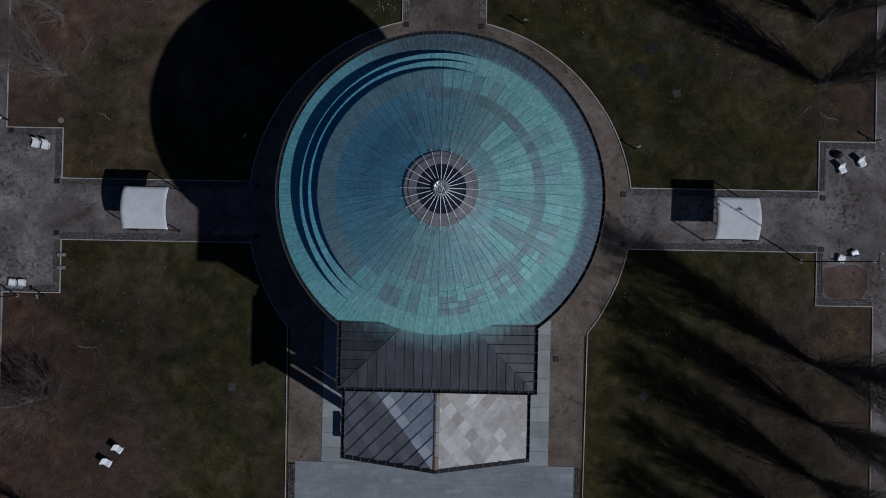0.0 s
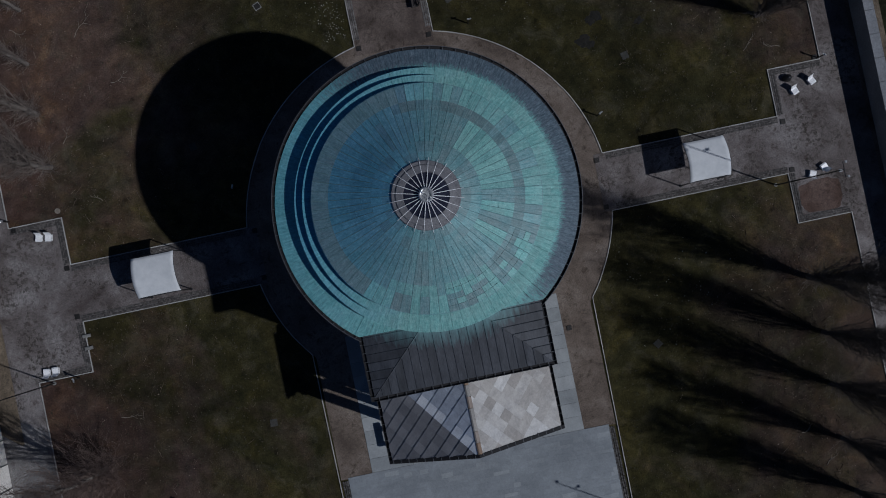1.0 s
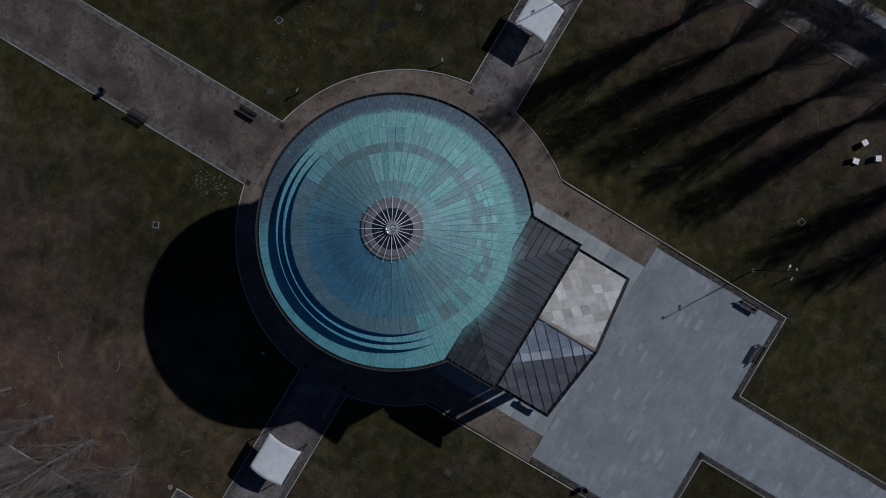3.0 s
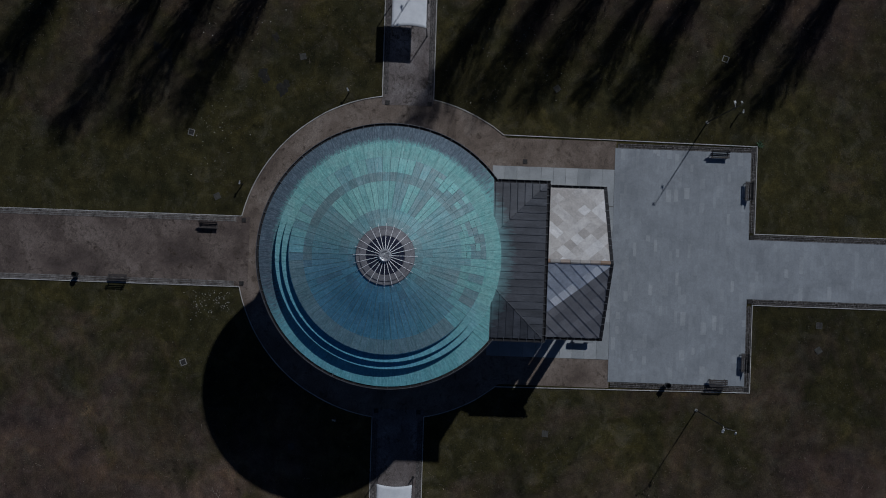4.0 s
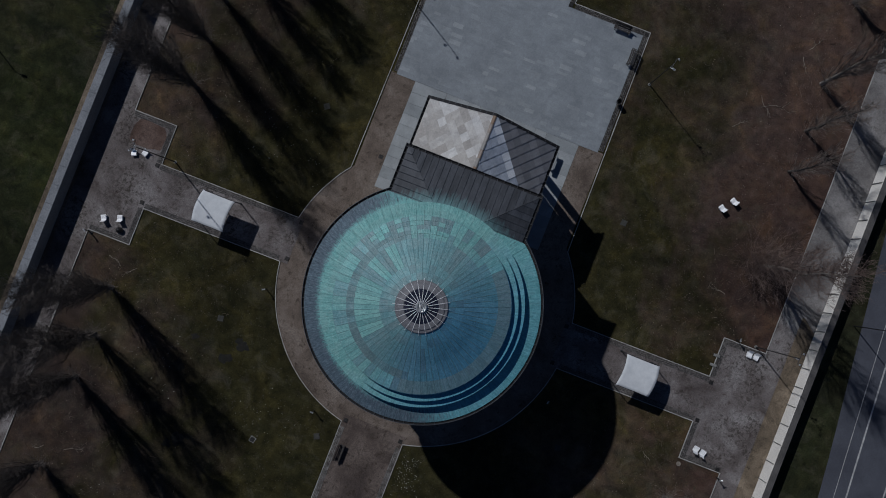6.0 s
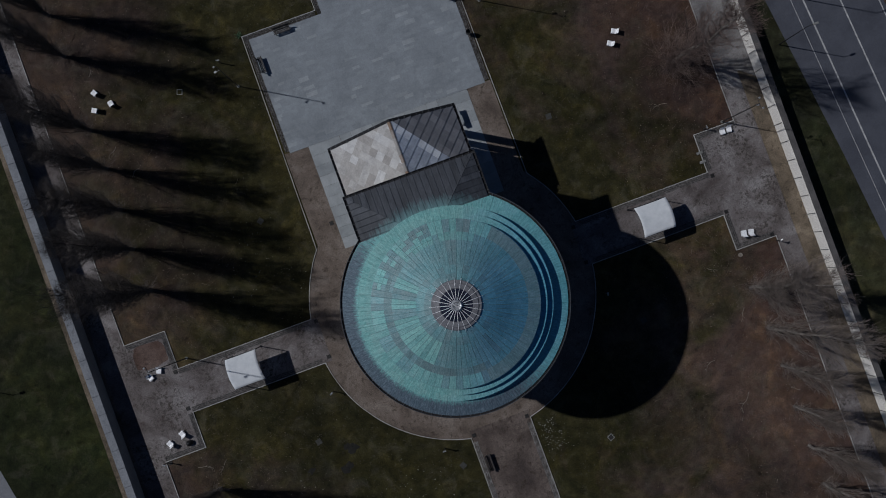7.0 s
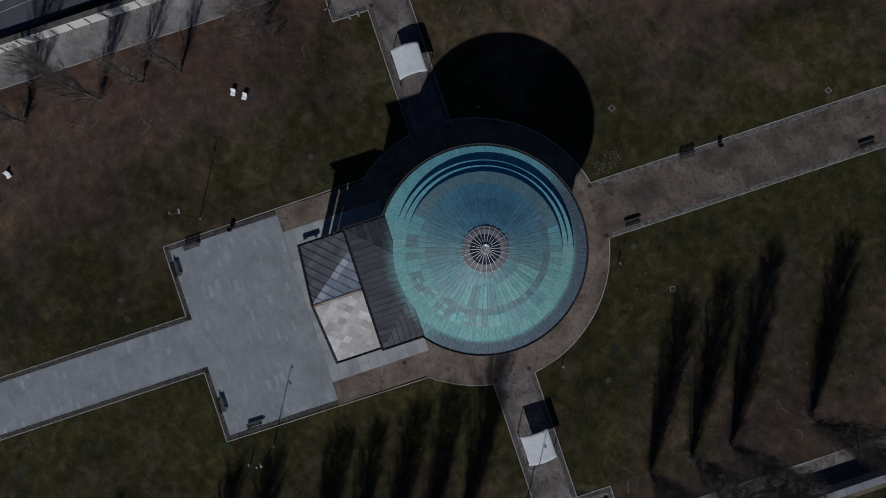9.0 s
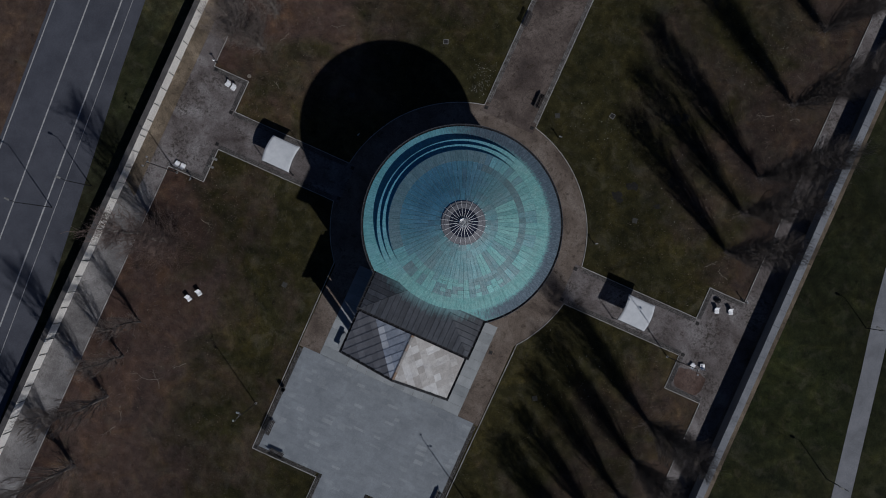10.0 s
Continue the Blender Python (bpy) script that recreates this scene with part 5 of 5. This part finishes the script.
POSTS = [(12.0, 4.05), (4.95, 11.65), (-12.0, 4.15), (26.85, 4.85), (-26.85, 4.95), (-24.35, -5.86), (11.45, -24.75)]
pl = post_lamp()
pl.matrix_basis = pose(*POSTS[0], 0, 0, 0, 30)
for i, (x, y) in enumerate(POSTS[1:]):
    copy_thing(pl, pose(x, y, 0, 0, 0, 70 * i))


def street_lamp(x, y, h, z=0.0):
    c = thing("street_lamp", "tall thin street lamp on the road verge", "street lamp", (x, y, z), 0, "street lamps")
    bm = bmesh.new()
    tube(bm, (0, 0, 0), (0, 0, h), 0.045, 0.028, 10)
    part("pole", bm, MAT_STEEL, c)
    bm = bmesh.new()
    tube(bm, (0, 0, h - 0.05), (-0.5, 0, h + 0.08), 0.03, 0.025, 8)
    part("arm", bm, MAT_STEEL, c)
    bm = bmesh.new()
    box(bm, -0.9, -0.45, -0.09, 0.09, h + 0.04, h + 0.14, 0.03)
    part("head", bm, MAT_CONC, c, "grey lamp head")
    return c


street_lamp(-32.7, -10.3, 6.4)
street_lamp(-35.2, -13.6, 8.2)
street_lamp(37.43, 7.1, 3.9, 1.88)
street_lamp(39.72, -6.87, 4.9, 1.88)


# ---- hatches in the lawns ----
MAT_OLD = surface("mossy_concrete", (0.024, 0.024, 0.021), (0.052, 0.052, 0.047), 2.5, 20.0, 0.95)
def hatch(x, y, rz, mat, label, pale=False):
    c = thing("manhole_cover", label, "manhole", (x, y, 0), rz, "lawn hatches")
    c.scale = (0.8, 0.8, 1.0)
    bm = bmesh.new()
    for k in range(4):
        box(bm, -0.29, 0.225, -0.29, -0.225, -0.05, 0.035, 0.006, Matrix.Rotation(k * math.pi / 2, 4, 'Z'))
    part("frame", bm, MAT_CONC if pale or mat is MAT_LAWN else MAT_OLD, c, "grey concrete frame")
    bm = bmesh.new()
    box(bm, -0.222, 0.222, -0.222, 0.222, -0.05, 0.02, 0.006)
    part("lid", bm, mat, c)


for i, (x, y) in enumerate(((8.65, 15.57), (3.99, 13.49), (14.54, 7.55), (-3.95, -31.2), (-5.79, -31.2), (-8.3, 15.5), (-14.2, 7.35), (-12.61, -11.26), (12.85, -11.28), (-3.75, 34.35))):
    hatch(x, y, (i * 37) % 50 - 12, MAT_IRON if i in (0, 5, 3) else MAT_OLD, "small square lawn hatch in a concrete frame", i in (0, 5, 9))
hatch(15.49, -23.66, 70, MAT_LAWN, "pale square concrete frame set in the lawn")

# sawn stump by the bay corner
bm = bmesh.new()
tube(bm, (0, 0, 0), (0, 0, 0.10), 0.19, 0.165, 14)
tube(bm, (0, 0, 0.10), (0, 0, 0.112), 0.150, 0.145, 14)
ob = single("tree_stump", bm, MAT_DEADWOOD, "low pale sawn tree stump beside the kerb", "stump")
ob.location = (-23.62, 5.03, 0)

# small stone blocks on the lawn side of the bay kerb
for y in (-3.3, -4.1):
    bm = bmesh.new()
    box(bm, -0.26, 0.26, -0.11, 0.11, 0.0, 0.17, 0.02)
    ob = single("step_block", bm, MAT_CONC, "grey concrete block lying across the bay kerb", "block", "", "kerb blocks")
    ob.location = (-23.35, y, 0)


# ---- trees ----
def poplar(seed, H, spread, limbs, low, twig_len, dense=5, thick=1.0, fan=0.42, side=0.8, wobble=0.05, brush=26, brush_len=1.6, lean=(0.0, 0.0), twig_r=0.0105, mats=None, crowd=1.1):
    """A bare upright poplar: tapered trunk, steep wavering limbs, a crown of fine twigs and suckers at the foot."""
    rnd = random.Random(seed)
    trunk, crown = bmesh.new(), bmesh.new()
    segs = 10
    pts = [Vector((0, 0, -0.1))]
    drift = Vector((0, 0, 0))
    for k in range(1, segs + 1):
        drift += Vector((rnd.gauss(0, wobble), rnd.gauss(0, wobble), 0))
        pts.append(Vector((lean[0] * k / segs, lean[1] * k / segs, H * k / segs)) + drift)
    R0 = 0.15 * H / 20
    for k in range(segs):
        ra, rb = R0 * (1 - k / segs) ** 0.8 + 0.012, R0 * (1 - (k + 1) / segs) ** 0.8 + 0.012
        tube(trunk, pts[k], pts[k + 1], ra * (1.25 if k == 0 else 1), rb, 8, k == segs - 1)

    def at(h):
        f = min(max(h / H * segs, 0), segs - 1e-4)
        return pts[int(f)].lerp(pts[int(f) + 1], f - int(f))

    def twig(p, d, L, r, n):
        q = p + d * L
        mid = p + d * L * 0.5 + Vector((rnd.gauss(0, 0.06), rnd.gauss(0, 0.06), 0.03 * L))
        tube(crown, p, mid, r, r * 0.7, 3, False)
        tube(crown, mid, q, r * 0.7, r * 0.3, 3, False)
        for _ in range(n):
            a = rnd.uniform(0, 2 * math.pi)
            dd = (d + Vector((math.cos(a), math.sin(a), 0.35)) * rnd.uniform(0.35 * side / 0.8, side)).normalized()
            s = p.lerp(q, rnd.uniform(0.25, 0.9))
            tube(crown, s, s + dd * L * rnd.uniform(0.3, 0.6), r * 0.55, r * 0.2, 3, False)

    for i in range(limbs):
        h0 = low + (H * 0.90 - low) * (i / limbs) ** crowd
        a = i * 2.399 + rnd.uniform(-0.6, 0.6)
        prof = math.sin(math.pi * min(1.0, 0.15 + 0.80 * h0 / H)) ** 0.7
        L = (H - h0) * rnd.uniform(0.30, 0.60) * (0.5 + 0.5 * prof) + 0.8
        out = spread * prof * rnd.uniform(0.45, 1.25)
        p = at(h0)
        r = thick * max(0.012, R0 * 0.26 * (1 - h0 / H) + 0.006)
        n = 6
        last, sway = p, Vector((0, 0, 0))
        for k in range(1, n + 1):
            f = k / n
            w = out * (1 - (1 - f) ** 1.6)
            sway += Vector((rnd.gauss(0, wobble), rnd.gauss(0, wobble), 0))
            q = p + Vector((math.cos(a) * w, math.sin(a) * w, L * f)) + sway
            tube(crown, last, q, r * (1 - (k - 1) / n) + 0.006, r * (1 - f) + 0.006, 5, False)
            for _ in range(dense if k > 1 else dense - 2):
                b = a + rnd.uniform(-1.9, 1.9)
                d = Vector((math.cos(b) * fan, math.sin(b) * fan, rnd.uniform(0.6, 1.1))).normalized()
                twig(last.lerp(q, rnd.random()), d, twig_len * rnd.uniform(0.4, 1.2), twig_r, 3)
            last = q
    # suckers near the foot
    for i in range(brush):
        a = rnd.uniform(0, 2 * math.pi)
        root = Vector((rnd.gauss(0, 1), rnd.gauss(0, 1), 0)) * (0.12 + 0.35 * max(0.0, brush_len - 1.6))
        d = Vector((math.cos(a) * 0.6, math.sin(a) * 0.6, rnd.uniform(0.3, 1.0))).normalized()
        twig(at(rnd.uniform(0.1, 2.4)) + root, d, brush_len * rnd.uniform(0.3, 1.0), 0.010, 3)
    bark, twigs = mats or (MAT_BARK, MAT_TWIG)
    return mesh_of("trunk", trunk, bark), mesh_of("crown", crown, twigs)


def tree_from(meshes, x, y, rz, label, scale=1.0):
    t = thing("poplar_tree", label, "tree", (x, y, 0), rz, "poplar rows")
    t.scale = (scale, scale, scale)
    for me in meshes:
        ob = new(me.name.split(".")[0], me)
        ob.parent = t
    return t


# light put into colour: shaded east row's twigs darkened, sunlit west row's bark paled
SHADED_ROW = (MAT_BARK, surface("shaded_poplar_twig", (0.045, 0.037, 0.033), (0.115, 0.096, 0.085), 1.5, 10.0, 0.9))
SUNLIT_ROW = (surface("sunlit_poplar_bark", (0.13, 0.115, 0.10), (0.27, 0.24, 0.21), 2.0, 14.0, 0.95), MAT_TWIG)
RUDDY = (SUNLIT_ROW[0], surface("ruddy_poplar_twig", (0.085, 0.058, 0.048), (0.20, 0.145, 0.122), 1.5, 10.0, 0.9))
TALL = [poplar(s, 20.5, 1.45, 112, 0.3, 1.35, 5, 0.80, 0.42, 0.75, 0.07, 130, 1.7, (0, 0), 0.0100, SHADED_ROW, 1.30) for s in (11, 12, 13)]
BROAD = [poplar(s, 16.0 + 1.5 * k, 0.95 + 0.2 * k, 44, 1.2, 1.6, 5, 1.1, 0.26, 0.55, 0.10, 60 + 30 * k, 1.3 + 0.2 * k, (0.3 * k, -0.4), 0.0112, SUNLIT_ROW) for k, s in enumerate((14, 15, 16, 17))]
WIDE = poplar(31, 18.0, 1.7, 56, 0.8, 1.6, 5, 1.0, 0.35, 0.7, 0.14, 460, 3.1, (0, 0), 0.0105, RUDDY)
GREAT = poplar(33, 20.0, 2.0, 74, 1.0, 1.8, 6, 1.1, 0.36, 0.65, 0.13, 120, 2.0, (0, 0), 0.0105, SUNLIT_ROW)
THIN = poplar(41, 11.5, 0.8, 30, 1.0, 0.9, 3, 1.0, 0.4, 0.7, 0.06, 50, 1.6)
LBL = "tall bare upright poplar with dense fine twigs"
rnd = random.Random(9)
k = 0
for y in (-47.6, -44.1, -33.4, -29.7, -23.2, -19.7, -16.15, -12.7, -9.0, 8.4, 12.35, 16.0, 23.4, 31.0, 38.5):
    tree_from(TALL[k % 3], 23.45 + rnd.uniform(-0.15, 0.15), y, rnd.uniform(0, 360), "tall slim bare poplar with dense twigs darkened as in shade", rnd.uniform(0.92, 1.06) * (0.84 if y < -9.5 else 1.0))
    k += 1
tree_from(GREAT, -23.5, 7.9, 70, "big bare poplar with a wide crown, paled as in sun", 0.92)
for y in (11.45, 14.8, 18.35, 21.8, 25.2, 28.9, 32.5, 36.0):
    tree_from(BROAD[k % 4], -23.5 + rnd.uniform(-0.3, 0.3), y, rnd.uniform(0, 360), "bare poplar with bushy foot and bark paled as in sun", rnd.uniform(0.72, 0.95))
    k += 3
tree_from(WIDE, -23.9, -12.0, 40, "bushy bare poplar with a low twiggy crown")
tree_from(THIN, -23.4, -19.9, 10, "slim young bare tree with few branches")
tree_from(THIN, -23.5, -23.4, 130, "slim young bare tree with few branches", 1.1)
tree_from(BROAD[2], -23.3, -27.4, 200, LBL, 0.95)
tree_from(BROAD[3], -23.4, -34.5, 250, LBL, 0.95)

# ---- loose matter on the lawns ----
rnd = random.Random(77)


def dead_branch(x, y, rz, L):
    bm = bmesh.new()
    p = Vector((0, 0, 0.03))
    d = 0.0
    for k in range(5):
        d += rnd.uniform(-0.5, 0.5)
        q = p + Vector((math.cos(d), math.sin(d), 0)) * L / 5
        tube(bm, p, q, 0.022 * (1 - k / 6), 0.022 * (1 - (k + 1) / 6), 5)
        if k in (1, 2, 3):
            e = d + rnd.choice((-1, 1)) * rnd.uniform(0.5, 1.0)
            tube(bm, q, q + Vector((math.cos(e), math.sin(e), 0.04)) * L * 0.28, 0.012, 0.005, 4)
        p = q
    ob = single("dead_branch", bm, MAT_DEADWOOD, "pale dead branch lying on the lawn", "branch", "", "fallen branches")
    ob.matrix_basis = pose(x, y, 0.0, 0, 0, rz)


for x, y, rz, L in ((-22.4, 9.2, 40, 1.2), (-20.6, 5.1, 130, 0.9), (-20.3, 15.9, 60, 1.8), (-18.6, 12.5, 20, 1.3), (-21.4, -29.6, 200, 1.6), (-19.2, -24.8, 100, 2.0), (-17.9, -21.6, 240, 1.4),
                    (22.2, 6.3, 15, 1.3), (24.6, 6.1, 160, 1.4), (22.3, 21.8, 215, 1.6), (23.9, 22.0, 75, 1.1), (20.8, -18.8, 10, 1.0), (22.0, -21.2, 35, 1.2), (21.8, -28.3, 80, 1.1), (-24.4, 17.2, 320, 1.2), (-22.2, -8.9, 350, 1.3), (-19.5, -23.9, 232, 2.9), (-21.2, -28.9, 100, 1.4)):
    dead_branch(x, y, rz, L)

# a green weed sprouting from the plaza's kerb
bm = bmesh.new()
for k in range(46):
    a, el = rnd.uniform(0, 6.3), rnd.uniform(0.25, 1.3)
    L = rnd.uniform(0.12, 0.42)
    d = Vector((math.cos(a) * math.cos(el), math.sin(a) * math.cos(el), math.sin(el)))
    side = Vector((-math.sin(a), math.cos(a), 0)) * rnd.uniform(0.012, 0.03)
    p = Vector((rnd.uniform(-0.12, 0.12), rnd.uniform(-0.12, 0.12), 0.0))
    v = [bm.verts.new(q) for q in (p, p + d * L * 0.55 + side, p + d * L, p + d * L * 0.55 - side)]
    bm.faces.new(v)
weed = single("weed", bm, surface("weed_leaves", (0.022, 0.050, 0.022), (0.060, 0.115, 0.050), 3.0, 20.0, 0.8), "small green leafy weed at the plaza's kerb", "weed")
weed.location = (9.28, -26.38, 0)

# flat near-black blobs standing in for dark patches in the grass
for x, y, r in ((12.1, 9.05, 0.34), (12.75, 10.2, 0.26), (13.2, 10.45, 0.30), (12.5, 8.7, 0.22), (15.9, 9.6, 0.22), (16.3, 12.2, 0.4), (14.2, 17.6, 0.45), (14.9, 18.3, 0.3)):
    bm = bmesh.new()
    bmesh.ops.create_icosphere(bm, subdivisions=3, radius=r)
    for v in bm.verts:
        f = 1 + 0.8 * noise.noise(v.co * 2.6 / r * 0.6 + Vector((x, y, 0))) + 0.25 * noise.noise(v.co * 9)
        v.co = Vector((v.co.x * f * 1.2, v.co.y * f, max(v.co.z, -0.02) * 0.14 * f))
    ob = single("dark_grass_patch", bm, MAT_DARK_GRASS, "small flat dark patch in the lawn grass", "leaf mound", "", "leaf mounds")
    ob.location = (x, y, 0)

# pale scraps scattered in clusters
bm = bmesh.new()
for cx, cy, sp, n in ((-3.9, 14.2, 1.1, 60), (-3.6, 12.8, 0.8, 40), (11.4, -6.2, 1.6, 14), (14.5, -9.0, 2.6, 22), (18.5, 12.5, 3.0, 40), (16.5, -7.5, 2.4, 18), (19.0, 27.0, 3.5, 40), (8.0, 14.0, 2.5, 30)):
    for _ in range(n):
        x, y = rnd.gauss(cx, sp * 0.55), rnd.gauss(cy, sp * 0.55)
        s = rnd.uniform(0.015, 0.04)
        a = rnd.uniform(0, 6.3)
        q = [Vector((x + s * math.cos(a + t), y + s * math.sin(a + t), 0.02 + rnd.uniform(0, 0.02))) for t in (0, 1.6, 3.1, 4.7)]
        top = [bm.verts.new(p) for p in q]
        low = [bm.verts.new((p.x, p.y, 0.0)) for p in q]
        bm.faces.new(top)
        for e in range(4):
            bm.faces.new((low[e], low[(e + 1) % 4], top[(e + 1) % 4], top[e]))
single("lawn_scraps", bm, MAT_PAPER, "pale dry leaf scraps scattered on the lawn", "scraps", "stuff")

# fallen twigs and leaves under the poplar rows
vs, fs = [], []
for _ in range(9000):
    s_ = rnd.choice((-1, 1))
    x = s_ * (23.4 - abs(rnd.gauss(0, 5.0)) + rnd.uniform(0, 2.5))
    y = rnd.uniform(-46, 46)
    if abs(x) > 26.7 or abs(x) < 10 or math.hypot(x, y) < 12.2 or (-6.0 < y < 5.0 and abs(x) > 23.2) or -2.6 < y < 1.9:
        continue
    a = rnd.uniform(0, 6.3)
    L = rnd.uniform(0.02, 0.07) if rnd.random() < 0.75 else rnd.uniform(0.12, 0.45)
    w = rnd.uniform(0.012, 0.03) if L < 0.1 else rnd.uniform(0.004, 0.008)
    dx, dy = math.cos(a), math.sin(a)
    k = len(vs)
    z = rnd.uniform(0.015, 0.05)
    vs += [(x - dx * L - dy * w, y - dy * L + dx * w, 0.004), (x - dx * L + dy * w, y - dy * L - dx * w, 0.004),
           (x + dx * L, y + dy * L, 0.006), (x, y, z)]
    fs += [(k, k + 1, k + 3), (k + 1, k + 2, k + 3), (k + 2, k, k + 3)]
me = bpy.data.meshes.new("leaf_litter")
me.from_pydata(vs, [], fs)
me.materials.append(stone_pieces("litter", [(0.0, (0.030, 0.022, 0.017)), (0.5, (0.075, 0.055, 0.042)), (0.8, (0.13, 0.10, 0.08)), (1.0, (0.24, 0.20, 0.165))], 0.95, 1.2, 18.0, True))
tagged(new("leaf_litter", me), "fallen brown leaves and twigs under the poplars", "leaf litter", "", "stuff")

# tufts of rough grass and dead leaves over the lawns
vs, fs = [], []
for _ in range(26000):
    x, y = rnd.uniform(-29, 29), rnd.uniform(-48, 48)
    r = math.hypot(x, y)
    if r < 12.1 or abs(x) < 2.8 or (abs(x) < 9.3 and -26.4 < y < 0) or (-2.4 < y < 1.7) or abs(x) > 26.8 or (abs(x) > 23.3 and -5.7 < y < 4.8):
        continue
    h = rnd.uniform(0.03, 0.09)
    w = rnd.uniform(0.02, 0.06)
    a = rnd.uniform(0, 6.3)
    for t in (0.0, 2.1, 4.2):
        k = len(vs)
        dx, dy = math.cos(a + t), math.sin(a + t)
        vs += [(x - dy * w * 0.5, y + dx * w * 0.5, 0.0), (x + dy * w * 0.5, y - dx * w * 0.5, 0.0), (x + dx * w * 1.6, y + dy * w * 1.6, h)]
        fs.append((k, k + 1, k + 2))
me = bpy.data.meshes.new("grass_tufts")
me.from_pydata(vs, [], fs)
me.materials.append(surface("tuft_blades", (0.018, 0.017, 0.009), (0.06, 0.052, 0.034), 0.4, 6.0, 1.0))
tagged(new("grass_tufts", me), "short rough winter grass tufts over the lawns", "grass", "", "stuff")

# ---- the nearest plaza stones, one by one ----
for f0 in range(0, len(plaza_f), 5):
    k = plaza_f[f0][0] - 4
    if plaza_v[k][1] < PLAZA_NEAR:
        continue
    corner = plaza_v[k]
    me = bpy.data.meshes.new("paving_stone")
    me.from_pydata([(x - corner[0], y - corner[1], z) for x, y, z in plaza_v[k:k + 8]], [], [tuple(i - k for i in f) for f in plaza_f[f0:f0 + 5]])
    me.materials.append(MAT_PAVING_PIECE)
    ob = new("paving_stone", me)
    ob.parent = plaza
    ob.location = (corner[0], corner[1], 0)
